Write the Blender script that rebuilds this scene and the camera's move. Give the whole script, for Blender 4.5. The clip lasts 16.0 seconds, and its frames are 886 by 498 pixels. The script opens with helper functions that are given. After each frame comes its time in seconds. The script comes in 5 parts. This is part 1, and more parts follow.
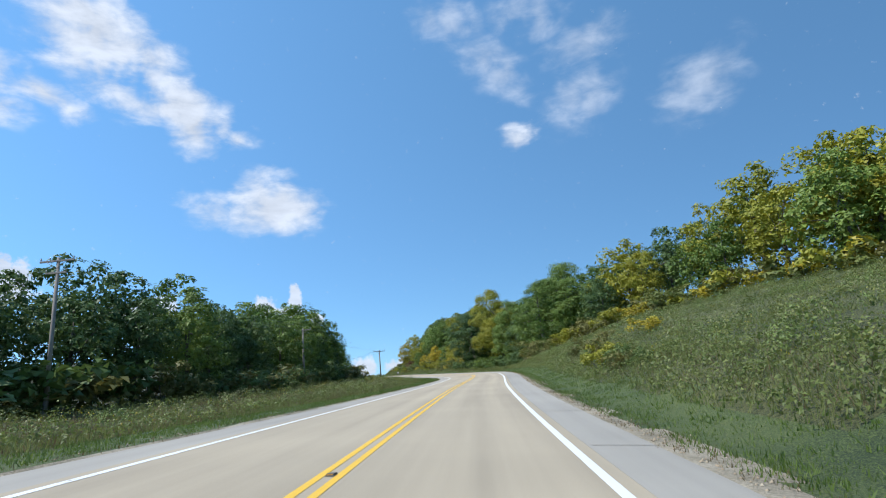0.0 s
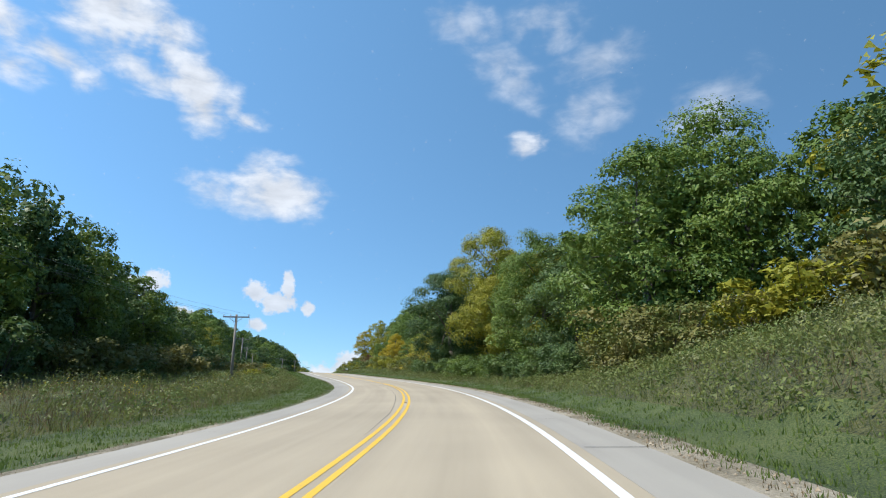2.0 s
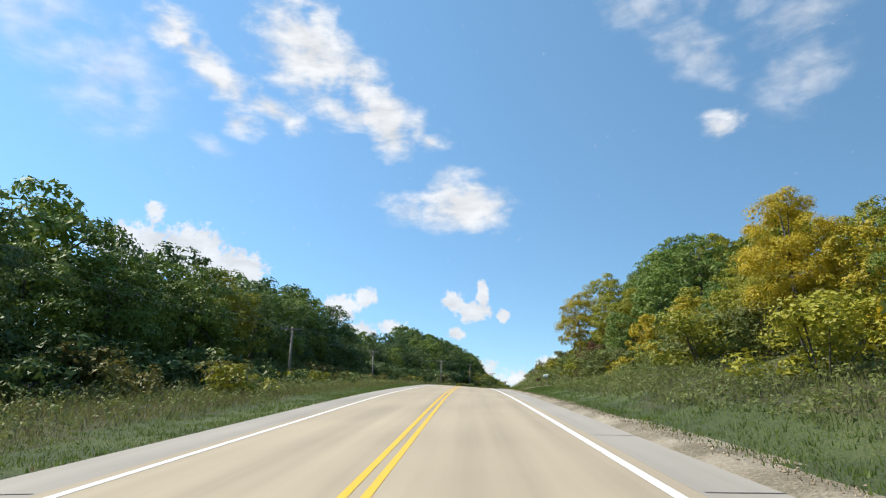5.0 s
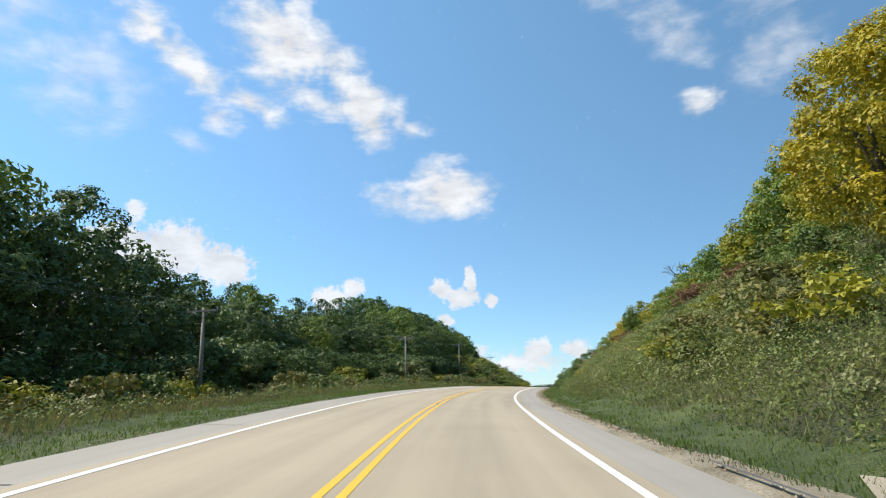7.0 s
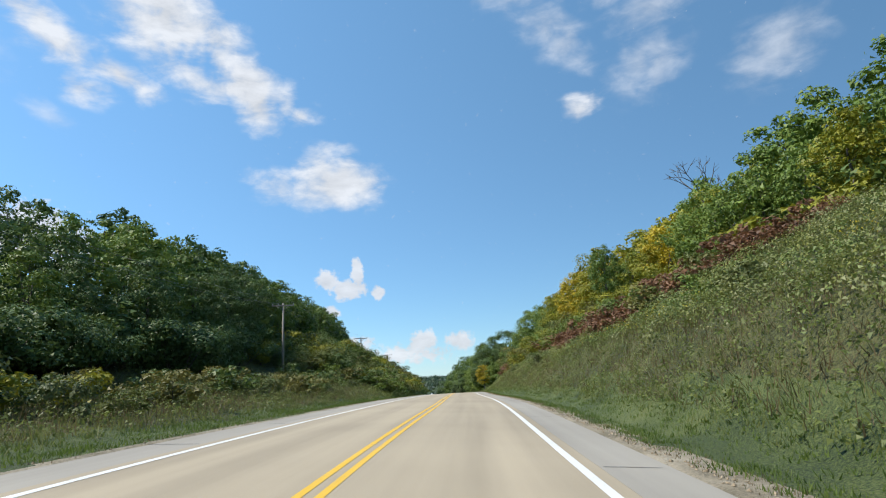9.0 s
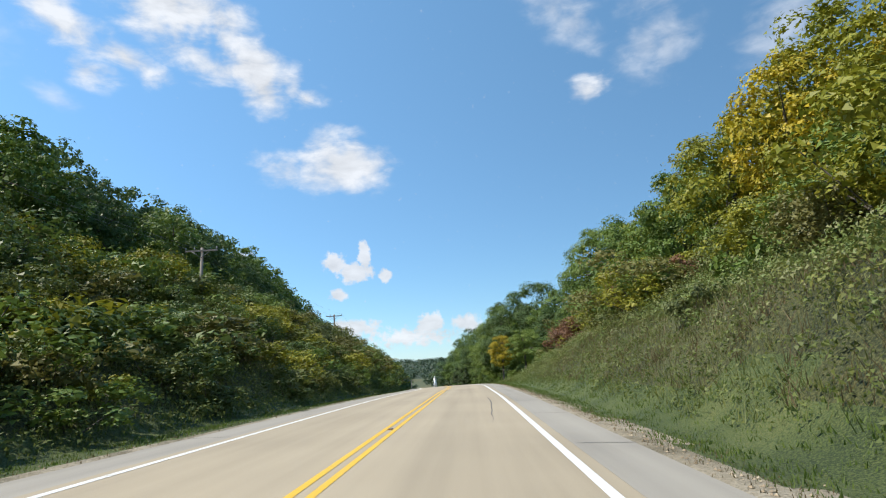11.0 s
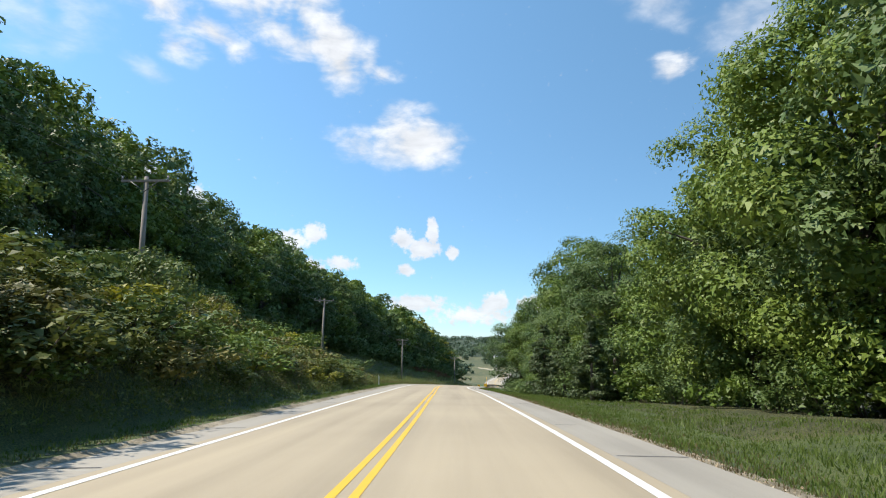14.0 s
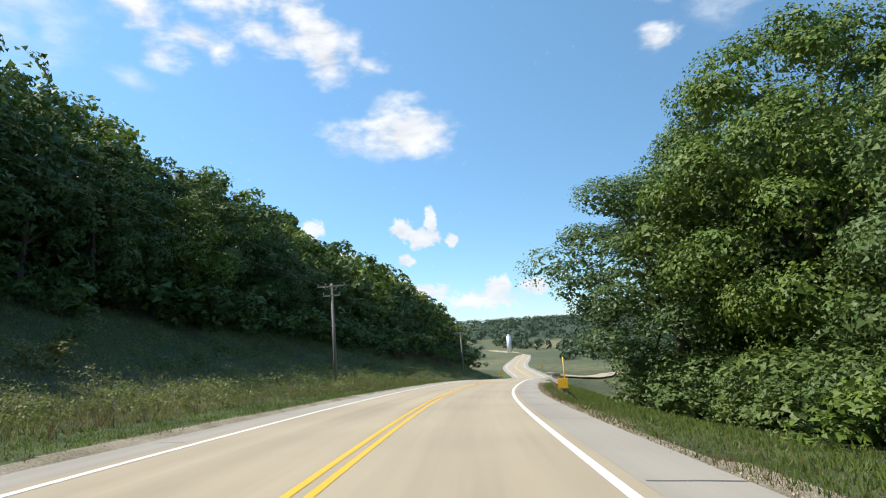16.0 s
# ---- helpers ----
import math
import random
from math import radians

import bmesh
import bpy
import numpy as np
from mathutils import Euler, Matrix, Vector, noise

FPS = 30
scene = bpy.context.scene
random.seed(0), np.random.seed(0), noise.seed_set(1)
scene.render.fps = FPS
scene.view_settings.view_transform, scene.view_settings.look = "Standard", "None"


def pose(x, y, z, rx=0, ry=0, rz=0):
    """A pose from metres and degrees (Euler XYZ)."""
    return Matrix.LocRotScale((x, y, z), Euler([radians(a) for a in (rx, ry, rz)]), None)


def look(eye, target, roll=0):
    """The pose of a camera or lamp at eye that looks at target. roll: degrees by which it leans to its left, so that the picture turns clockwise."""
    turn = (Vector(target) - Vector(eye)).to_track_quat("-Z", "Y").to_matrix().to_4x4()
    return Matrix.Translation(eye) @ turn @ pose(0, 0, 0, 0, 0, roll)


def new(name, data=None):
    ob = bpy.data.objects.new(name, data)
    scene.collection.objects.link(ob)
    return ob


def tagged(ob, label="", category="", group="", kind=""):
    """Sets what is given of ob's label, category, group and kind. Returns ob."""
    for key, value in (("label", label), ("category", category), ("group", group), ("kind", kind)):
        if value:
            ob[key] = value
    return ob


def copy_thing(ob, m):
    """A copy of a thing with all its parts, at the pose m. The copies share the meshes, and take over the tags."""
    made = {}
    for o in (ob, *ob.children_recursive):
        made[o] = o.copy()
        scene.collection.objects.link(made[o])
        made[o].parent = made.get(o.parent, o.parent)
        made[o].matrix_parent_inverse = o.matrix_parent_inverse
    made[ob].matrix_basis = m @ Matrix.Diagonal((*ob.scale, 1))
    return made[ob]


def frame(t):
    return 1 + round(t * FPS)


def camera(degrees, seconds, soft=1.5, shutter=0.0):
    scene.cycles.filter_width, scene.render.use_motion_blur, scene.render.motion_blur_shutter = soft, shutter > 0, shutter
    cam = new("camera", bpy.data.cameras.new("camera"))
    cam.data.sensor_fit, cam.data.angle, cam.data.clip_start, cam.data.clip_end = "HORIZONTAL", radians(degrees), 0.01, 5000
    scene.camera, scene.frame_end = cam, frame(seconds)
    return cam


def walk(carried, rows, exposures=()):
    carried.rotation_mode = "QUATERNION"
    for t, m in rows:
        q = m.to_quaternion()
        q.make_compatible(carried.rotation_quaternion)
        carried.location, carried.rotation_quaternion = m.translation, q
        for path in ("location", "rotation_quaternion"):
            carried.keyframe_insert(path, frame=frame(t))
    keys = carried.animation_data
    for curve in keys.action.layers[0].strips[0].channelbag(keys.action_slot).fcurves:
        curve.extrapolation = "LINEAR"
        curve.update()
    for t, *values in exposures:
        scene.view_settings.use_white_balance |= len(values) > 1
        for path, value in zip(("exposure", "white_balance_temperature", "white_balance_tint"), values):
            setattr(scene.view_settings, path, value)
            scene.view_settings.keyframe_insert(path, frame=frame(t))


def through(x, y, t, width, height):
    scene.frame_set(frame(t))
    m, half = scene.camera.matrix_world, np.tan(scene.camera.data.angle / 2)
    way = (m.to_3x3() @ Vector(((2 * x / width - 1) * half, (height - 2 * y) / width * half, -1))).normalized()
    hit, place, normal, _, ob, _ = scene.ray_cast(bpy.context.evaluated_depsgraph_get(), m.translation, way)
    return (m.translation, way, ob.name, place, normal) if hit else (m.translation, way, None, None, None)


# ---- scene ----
cam = camera(73.15, 16.0, soft=1.1, shutter=0.0)
PATH = [
    (0.0, pose(0.010, 0.249, 1.310, 103.954, 4.542, -0.000)),
    (0.5, pose(1.033, 17.711, 2.063, 104.197, 2.997, -2.091)),
    (1.0, pose(2.639, 36.270, 2.921, 104.183, 1.909, -2.997)),
    (1.5, pose(4.149, 53.664, 3.755, 104.300, 0.820, -2.322)),
    (2.0, pose(5.514, 72.165, 4.638, 104.057, -0.819, -1.586)),
    (2.5, pose(6.191, 89.012, 5.395, 103.908, -1.765, 1.575)),
    (3.0, pose(5.631, 108.093, 6.201, 103.731, -2.077, 6.081)),
    (3.5, pose(3.777, 125.683, 6.955, 103.938, -1.885, 10.005)),
    (4.0, pose(0.586, 143.271, 7.766, 104.047, -1.566, 14.540)),
    (4.5, pose(-3.630, 160.718, 8.615, 104.197, -0.984, 16.537)),
    (5.0, pose(-8.209, 178.098, 9.506, 104.347, -0.240, 17.088)),
    (5.5, pose(-12.812, 195.493, 10.416, 104.344, 0.562, 16.847)),
    (6.0, pose(-17.315, 213.059, 11.284, 104.079, 1.315, 16.369)),
    (6.5, pose(-21.575, 230.027, 11.948, 103.319, 1.880, 16.332)),
    (7.0, pose(-26.058, 247.829, 12.481, 103.122, 2.288, 16.323)),
    (7.5, pose(-30.293, 265.243, 12.925, 102.848, 3.738, 15.263)),
    (8.0, pose(-33.906, 283.049, 13.233, 102.351, 4.223, 11.992)),
    (8.5, pose(-36.388, 300.967, 13.444, 102.243, 4.199, 8.367)),
    (9.0, pose(-37.828, 318.821, 13.589, 101.844, 3.335, 5.567)),
    (9.5, pose(-38.721, 336.707, 13.540, 101.010, 3.310, 4.784)),
    (10.0, pose(-39.653, 354.610, 13.264, 100.449, 3.433, 5.536)),
    (10.5, pose(-40.839, 372.517, 12.863, 100.215, 3.494, 6.187)),
    (11.0, pose(-42.133, 390.383, 12.434, 100.231, 3.246, 6.220)),
    (11.5, pose(-43.363, 408.137, 12.025, 100.243, 2.465, 5.981)),
    (12.0, pose(-44.708, 426.332, 11.558, 99.835, 0.943, 6.799)),
    (12.5, pose(-46.199, 444.257, 10.987, 99.456, -0.455, 7.162)),
    (13.0, pose(-48.105, 462.439, 10.288, 99.035, -1.002, 9.357)),
    (13.5, pose(-50.706, 479.984, 9.513, 98.779, -1.477, 11.805)),
    (14.0, pose(-53.765, 497.589, 8.618, 98.335, -0.257, 12.211)),
    (14.5, pose(-57.006, 515.275, 7.607, 98.195, 1.612, 12.864)),
    (15.0, pose(-60.660, 533.757, 6.433, 97.758, 2.344, 13.518)),
    (15.5, pose(-64.049, 550.485, 5.285, 97.658, 2.909, 13.300)),
    (16.0, pose(-67.474, 567.952, 3.991, 97.183, 4.013, 12.754)),
]
# the clip's camera opens up a little on the way
walk(cam, PATH, [(0.0, 0.30, 5780, 10), (3.0, 0.36, 6300, 10), (6.5, 0.45, 6600, 10), (9.0, 0.30, 6280, 10), (12.5, 0.47, 6400, 10), (16.0, 0.55, 6480, 10)])

# ---- world, sun, exposure ----
SUN_AZ, SUN_EL = -105.0, 51.0      # degrees: azimuth clockwise from +y, elevation

world = bpy.data.worlds.new("sky")
scene.world = world
world.use_nodes = True


def graph(tree):
    """Short forms for building nodes."""
    tree.nodes.clear()

    def node(kind, **values):
        n = tree.nodes.new(kind)
        if kind == "ShaderNodeMix":
            n.data_type, n.blend_type = "RGBA", values.get("blend_type", "MIX")
        if "operation" in values:
            n.operation = values["operation"]
        if "use_clamp" in values:
            n.use_clamp = values["use_clamp"]
        if "interpolation_type" in values:
            n.interpolation_type = values["interpolation_type"]
        if "vector_type" in values:
            n.vector_type = values["vector_type"]
        for slot, v in values.get("at", {}).items():
            if isinstance(v, bpy.types.NodeSocket):
                tree.links.new(v, n.inputs[slot])
            else:
                n.inputs[slot].default_value = v
        return n

    def maths(op, a, b=0.0, clamp=False):
        return node("ShaderNodeMath", operation=op, use_clamp=clamp, at={0: a, 1: b}).outputs[0]

    return node, maths


def build_sky():
    node, maths = graph(world.node_tree)
    sky = node("ShaderNodeTexSky")
    sky.sky_type, sky.sun_disc, sky.sun_elevation, sky.sun_rotation = "NISHITA", False, radians(SUN_EL), radians(SUN_AZ)
    sky.air_density, sky.dust_density, sky.ozone_density = 1.0, 0.0, 2.0
    sky.altitude = 1200
    way = node("ShaderNodeTexCoord").outputs["Generated"]
    part = node("ShaderNodeSeparateXYZ", at={0: way})
    az = maths("MULTIPLY", maths("ARCTAN2", part.outputs[0], part.outputs[1]), 57.2958)
    el = maths("MULTIPLY", maths("ARCSINE", part.outputs[2]), 57.2958)
    flat = node("ShaderNodeCombineXYZ", at={0: az, 1: el}).outputs[0]
    # the cloud field breaks up into streaks: wider than high
    streak = node("ShaderNodeMapping", at={0: flat, "Rotation": (0, 0, radians(-12)), "Scale": (0.16, 0.34, 1.0)}).outputs[0]
    fine = node("ShaderNodeTexNoise", at={0: streak, "Scale": 1.6, "Detail": 7.0, "Roughness": 0.58, "Distortion": 0.25}).outputs[0]
    warp = node("ShaderNodeTexNoise", at={0: flat, "Scale": 0.22, "Detail": 3.0}).outputs["Color"]
    warp = node("ShaderNodeVectorMath", operation="SUBTRACT", at={0: warp, 1: (0.5, 0.5, 0.5)}).outputs[0]
    warp = node("ShaderNodeVectorMath", operation="SCALE", at={0: warp, "Scale": 3.0}).outputs[0]
    bent = node("ShaderNodeVectorMath", operation="ADD", at={0: flat, 1: warp}).outputs[0]

    def gather(blobs, coords):
        total = None
        for a, e, rx, ry, turn, dens in blobs:
            m = node("ShaderNodeMapping", vector_type="TEXTURE",
                     at={0: coords, "Location": (a, e, 0), "Rotation": (0, 0, radians(turn)), "Scale": (rx, ry, 1)}).outputs[0]
            r = node("ShaderNodeVectorMath", operation="LENGTH", at={0: m}).outputs["Value"]
            v = maths("MULTIPLY", maths("SUBTRACT", 1.0, r, True), dens)
            total = v if total is None else maths("MAXIMUM", total, v)
        return total

    # azimuth, elevation, half width, half height, turn, weight
    wispy = gather(HIGH_CLOUDS, bent)
    thin = gather(HIGH_WISPS, bent)
    puffy = gather(LOW_CLOUDS, flat)
    rise = maths("ADD", wispy, maths("MULTIPLY", maths("SUBTRACT", fine, 0.5), 1.5))
    veil = node("ShaderNodeMapRange", interpolation_type="SMOOTHSTEP", at={0: rise, 1: 0.12, 2: 0.95, 3: 0.0, 4: 0.95}).outputs[0]
    edge = node("ShaderNodeMapRange", interpolation_type="SMOOTHSTEP", at={0: wispy, 1: 0.0, 2: 0.3, 3: 0.0, 4: 1.0}).outputs[0]
    veil = maths("MULTIPLY", veil, edge)
    haze = maths("ADD", thin, maths("MULTIPLY", maths("SUBTRACT", fine, 0.5), 1.1))
    haze = node("ShaderNodeMapRange", interpolation_type="SMOOTHSTEP", at={0: haze, 1: 0.1, 2: 0.95, 3: 0.0, 4: 0.5}).outputs[0]
    rim = node("ShaderNodeMapRange", interpolation_type="SMOOTHSTEP", at={0: thin, 1: 0.0, 2: 0.35, 3: 0.0, 4: 1.0}).outputs[0]
    veil = maths("MAXIMUM", veil, maths("MULTIPLY", haze, rim))
    lump = node("ShaderNodeTexNoise", at={0: flat, "Scale": 1.3, "Detail": 6.0, "Roughness": 0.62}).outputs[0]
    heap = maths("ADD", puffy, maths("MULTIPLY", maths("SUBTRACT", lump, 0.5), 1.5))
    heap = node("ShaderNodeMapRange", interpolation_type="SMOOTHSTEP", at={0: heap, 1: 0.2, 2: 0.62, 3: 0.0, 4: 0.9}).outputs[0]
    cover = maths("MAXIMUM", veil, heap)
    shade = node("ShaderNodeMapRange", at={0: fine, 1: 0.35, 2: 0.65, 3: 0.8, 4: 1.06}).outputs[0]
    bright = node("ShaderNodeMix", blend_type="MULTIPLY",
                  at={"Factor": 1.0, 6: (CLOUD[0], CLOUD[1], CLOUD[2], 1.0), 7: shade}).outputs[2]
    tint = node("ShaderNodeMix", blend_type="MULTIPLY", at={"Factor": 1.0, 6: sky.outputs[0], 7: (*SKY_TINT, 1.0)}).outputs[2]
    tint = node("ShaderNodeMix", at={"Factor": 0.55, 6: tint, 7: (*SKY_BLUE, 1.0)}).outputs[2]
    # the sky is paler on the sun's side and deepens away from it
    sunward = node("ShaderNodeVectorMath", operation="DOT_PRODUCT",
                   at={0: way, 1: (math.sin(radians(SUN_AZ)), math.cos(radians(SUN_AZ)), 0.0)}).outputs["Value"]
    fall = maths("ADD", maths("MULTIPLY", sunward, 0.45), 1.02)
    tint = node("ShaderNodeMix", blend_type="MULTIPLY", at={"Factor": 1.0, 6: tint, 7: fall}).outputs[2]
    mixed = node("ShaderNodeMix", at={"Factor": cover, 6: tint, 7: bright}).outputs[2]
    back = node("ShaderNodeBackground", at={0: mixed, 1: SKY_STRENGTH})
    node("ShaderNodeOutputWorld", at={0: back.outputs[0]})


SKY_STRENGTH, SKY_TINT, CLOUD = 0.15, (0.84, 1.03, 1.06), (4.5, 4.6, 4.75)
SKY_BLUE = (1.08, 2.34, 3.95)
HIGH_CLOUDS = [
    (-31.5, 31.8, 8.5, 6.5, -35, 1.2), (-27.5, 29.0, 8.0, 5.4, -38, 1.25), (-23.0, 26.2, 6.5, 4.2, -35, 1.2),
    (-18.6, 24.4, 3.2, 2.0, 0, 0.8), (-43.5, 30.5, 7.5, 3.2, -28, 0.9), (-39.5, 28.5, 6.5, 2.5, -28, 1.0),
    (-34.5, 26.2, 5.6, 1.9, -28, 1.0), (-15.0, 18.6, 6.8, 4.0, -6, 1.25), (-20.8, 18.5, 5.0, 2.6, -8, 0.75),
    (9.9, 24.0, 3.4, 2.1, 8, 0.8), (-37.3, 25.0, 3.2, 1.7, -15, 0.8)]
HIGH_WISPS = [
    (-49.0, 26.5, 8.0, 7.0, -20, 0.85), (-39.8, 22.6, 4.0, 1.7, -15, 0.7), (8.0, 30.3, 6.5, 3.6, -35, 0.95), (3.5, 34.5, 6.0, 3.6, -20, 0.85),
    (16.5, 26.0, 6.5, 4.2, 20, 0.85), (17.5, 30.5, 7.0, 3.8, 0, 0.75), (27.5, 25.0, 7.5, 4.2, 25, 0.8), (12.0, 34.0, 8.0, 3.4, 0, 0.8), (-56.0, 30.0, 11.0, 7.0, -20, 0.85),
    (60.0, 40.0, 16.0, 9.0, 20, 0.6), (150.0, 40.0, 24.0, 9.0, 0, 0.7), (-140.0, 35.0, 20.0, 9.0, 30, 0.7)]
LOW_CLOUDS = [
    (-16.1, 9.3, 1.5, 1.4, 0, 1.2), (-14.2, 8.3, 2.4, 1.3, 0, 1.2), (-13.3, 10.0, 0.8, 1.9, 0, 1.3), (-11.4, 7.9, 0.9, 0.9, 0, 1.3),
    (-15.8, 6.3, 1.3, 0.8, 0, 1.1), (-45.0, 12.6, 5.0, 3.0, 0, 1.3), (-40.5, 12.8, 4.2, 3.4, 0, 1.3), (-36.5, 11.5, 3.6, 2.6, 0, 1.3),
    (-44.0, 16.0, 1.4, 1.4, 0, 0.9), (-26.8, 8.6, 2.4, 1.7, 0, 1.2), (-24.6, 9.6, 1.5, 1.4, 0, 1.2), (-25.0, 6.4, 2.4, 1.2, 0, 1.0),
    (-22.0, 6.8, 2.2, 1.0, 0, 1.0), (-7.2, 3.2, 2.0, 1.5, 0, 1.1), (-3.7, 3.0, 2.2, 1.4, 0, 0.95), (-14.8, 3.1, 4.5, 1.3, 0, 1.0),
    (-9.0, 2.0, 7.0, 1.4, 0, 0.8), (-52.0, 9.0, 8.0, 3.5, 0, 1.1), (40.0, 7.0, 9.0, 3.0, 0, 1.0), (120.0, 8.0, 12.0, 3.5, 0, 1.0), (-120.0, 8.0, 12.0, 3.5, 0, 1.0)]
build_sky()

sun = new("sun", bpy.data.lights.new("sun", "SUN"))
sun.data.energy, sun.data.angle, sun.data.color = 5.0, radians(0.53), (1.0, 0.92, 0.80)
sa, se = radians(SUN_AZ), radians(SUN_EL)
sun.matrix_world = look((0, 0, 60), (-math.sin(sa) * math.cos(se), -math.cos(sa) * math.cos(se), 60 - math.sin(se)))


# ---- materials ----
def material(name, rough=0.8, metal=0.0):
    m = bpy.data.materials.new(name)
    m.use_nodes = True
    node, maths = graph(m.node_tree)
    shader = node("ShaderNodeBsdfPrincipled", at={"Roughness": rough, "Metallic": metal})
    out = node("ShaderNodeOutputMaterial", at={0: shader.outputs[0]})
    return m, node, maths, shader, out


def wire(m, a, socket):
    m.node_tree.links.new(a, socket)


def ramp(node, fac, *stops):
    """A colour ramp over fac: (position, colour) in order."""
    r = node("ShaderNodeValToRGB", at={0: fac})
    e = r.color_ramp.elements
    while len(e) < len(stops):
        e.new(0.5)
    for one, (p, c) in zip(e, stops):
        one.position, one.color = p, (*c, 1.0)
    return r.outputs[0]


def speckled(name, stops, scale, detail_scale, rough=0.85, bump=0.3, depth=0.02, amount=0.5, stretch=(1, 1, 1), spread=1.6):
    """A surface with two scales of variation: wide patches and fine grain, in metres."""
    m, node, maths, shader, out = material(name, rough)
    place = node("ShaderNodeTexCoord").outputs["Object"]
    place = node("ShaderNodeMapping", at={0: place, "Scale": stretch}).outputs[0]
    wide = node("ShaderNodeTexNoise", at={0: place, "Scale": scale, "Detail": 4.0}).outputs[0]
    grain = node("ShaderNodeTexNoise", at={0: place, "Scale": detail_scale, "Detail": 6.0, "Roughness": 0.65}).outputs[0]
    both = maths("ADD", maths("MULTIPLY", wide, 1 - amount), maths("MULTIPLY", grain, amount))
    both = maths("ADD", maths("MULTIPLY", maths("SUBTRACT", both, 0.5), spread), 0.5)
    wire(m, ramp(node, both, *stops), shader.inputs["Base Color"])
    b = node("ShaderNodeBump", at={"Strength": bump, "Distance": depth, "Height": grain})
    wire(m, b.outputs[0], shader.inputs["Normal"])
    return m


def leafy(name, low, high, spread=0.22, through=0.26):
    """Leaves: colour varies from tree to tree and from leaf to leaf; light passes through."""
    m, node, maths, shader, out = material(name, 0.55)
    tree_rnd = node("ShaderNodeObjectInfo").outputs["Random"]
    leaf_rnd = node("ShaderNodeNewGeometry").outputs["Random Per Island"]
    place = node("ShaderNodeTexCoord").outputs["Object"]
    patch = node("ShaderNodeTexNoise", at={0: place, "Scale": 0.35, "Detail": 2.0}).outputs[0]
    fac = maths("ADD", maths("MULTIPLY", leaf_rnd, spread), maths("MULTIPLY", tree_rnd, 0.4))
    fac = maths("ADD", fac, maths("MULTIPLY", maths("SUBTRACT", patch, 0.5), 0.9), True)
    mid = tuple((a + b) / 2 for a, b in zip(low, high))
    colour = ramp(node, fac, (0.0, low), (0.5, mid), (1.0, high))
    wire(m, colour, shader.inputs["Base Color"])
    shader.inputs["Specular IOR Level"].default_value = 0.35
    glow = node("ShaderNodeBsdfTranslucent", at={0: colour})
    mixed = node("ShaderNodeMixShader", at={0: through, 1: shader.outputs[0], 2: glow.outputs[0]})
    wire(m, mixed.outputs[0], out.inputs[0])
    return m


def plain(name, colour, rough=0.6, metal=0.0, vary=0.12, scale=6.0):
    lo = tuple(c * (1 - vary) for c in colour)
    hi = tuple(min(1, c * (1 + vary)) for c in colour)
    m, node, maths, shader, out = material(name, rough, metal)
    place = node("ShaderNodeTexCoord").outputs["Object"]
    n = node("ShaderNodeTexNoise", at={0: place, "Scale": scale, "Detail": 5.0}).outputs[0]
    wire(m, ramp(node, n, (0.3, lo), (0.7, hi)), shader.inputs["Base Color"])
    return m


def road_material(name, base, tracks):
    """Pale worn concrete-coloured road: aggregate grain, wheel paths, long stains. u runs across in metres, v along."""
    m, node, maths, shader, out = material(name, 0.82)
    uv = node("ShaderNodeUVMap").outputs[0]
    long_way = node("ShaderNodeMapping", at={0: uv, "Scale": (1.4, 0.035, 1)}).outputs[0]
    streaks = node("ShaderNodeTexNoise", at={0: long_way, "Scale": 1.0, "Detail": 4.0, "Roughness": 0.55}).outputs[0]
    patches = node("ShaderNodeTexNoise", at={0: uv, "Scale": 0.18, "Detail": 3.0}).outputs[0]
    grain = node("ShaderNodeTexNoise", at={0: uv, "Scale": 45.0, "Detail": 4.0, "Roughness": 0.7}).outputs[0]
    across = node("ShaderNodeSeparateXYZ", at={0: uv}).outputs[0]
    v = maths("ADD", maths("MULTIPLY", streaks, 0.45), maths("MULTIPLY", patches, 0.3))
    v = maths("ADD", v, maths("MULTIPLY", grain, 0.25))
    if tracks:
        lane = maths("ABSOLUTE", maths("SUBTRACT", maths("ABSOLUTE", across), 1.62))
        wheel = node("ShaderNodeMapRange", interpolation_type="SMOOTHSTEP",
                     at={0: maths("ABSOLUTE", maths("SUBTRACT", lane, 0.85)), 1: 0.1, 2: 0.6, 3: 1.0, 4: 0.0}).outputs[0]
        v = maths("ADD", v, maths("MULTIPLY", wheel, 0.06))
    lo, hi = (tuple(c * k for c in base) for k in (0.72, 1.25))
    wire(m, ramp(node, v, (0.3, lo), (0.5, base), (0.72, hi)), shader.inputs["Base Color"])
    b = node("ShaderNodeBump", at={"Strength": 0.35, "Distance": 0.004, "Height": grain})
    wire(m, b.outputs[0], shader.inputs["Normal"])
    return m


def worn_paint(name, colour, under):
    """Road paint rubbed through to the road here and there."""
    m, node, maths, shader, out = material(name, 0.6)
    uv = node("ShaderNodeUVMap").outputs[0]
    n = node("ShaderNodeTexNoise", at={0: uv, "Scale": 14.0, "Detail": 6.0, "Roughness": 0.7}).outputs[0]
    w = node("ShaderNodeTexNoise", at={0: uv, "Scale": 0.8, "Detail": 2.0}).outputs[0]
    f = maths("ADD", maths("MULTIPLY", n, 0.6), maths("MULTIPLY", w, 0.4))
    wire(m, ramp(node, f, (0.33, under), (0.42, colour), (0.8, tuple(min(1, c * 1.08) for c in colour))), shader.inputs["Base Color"])
    return m


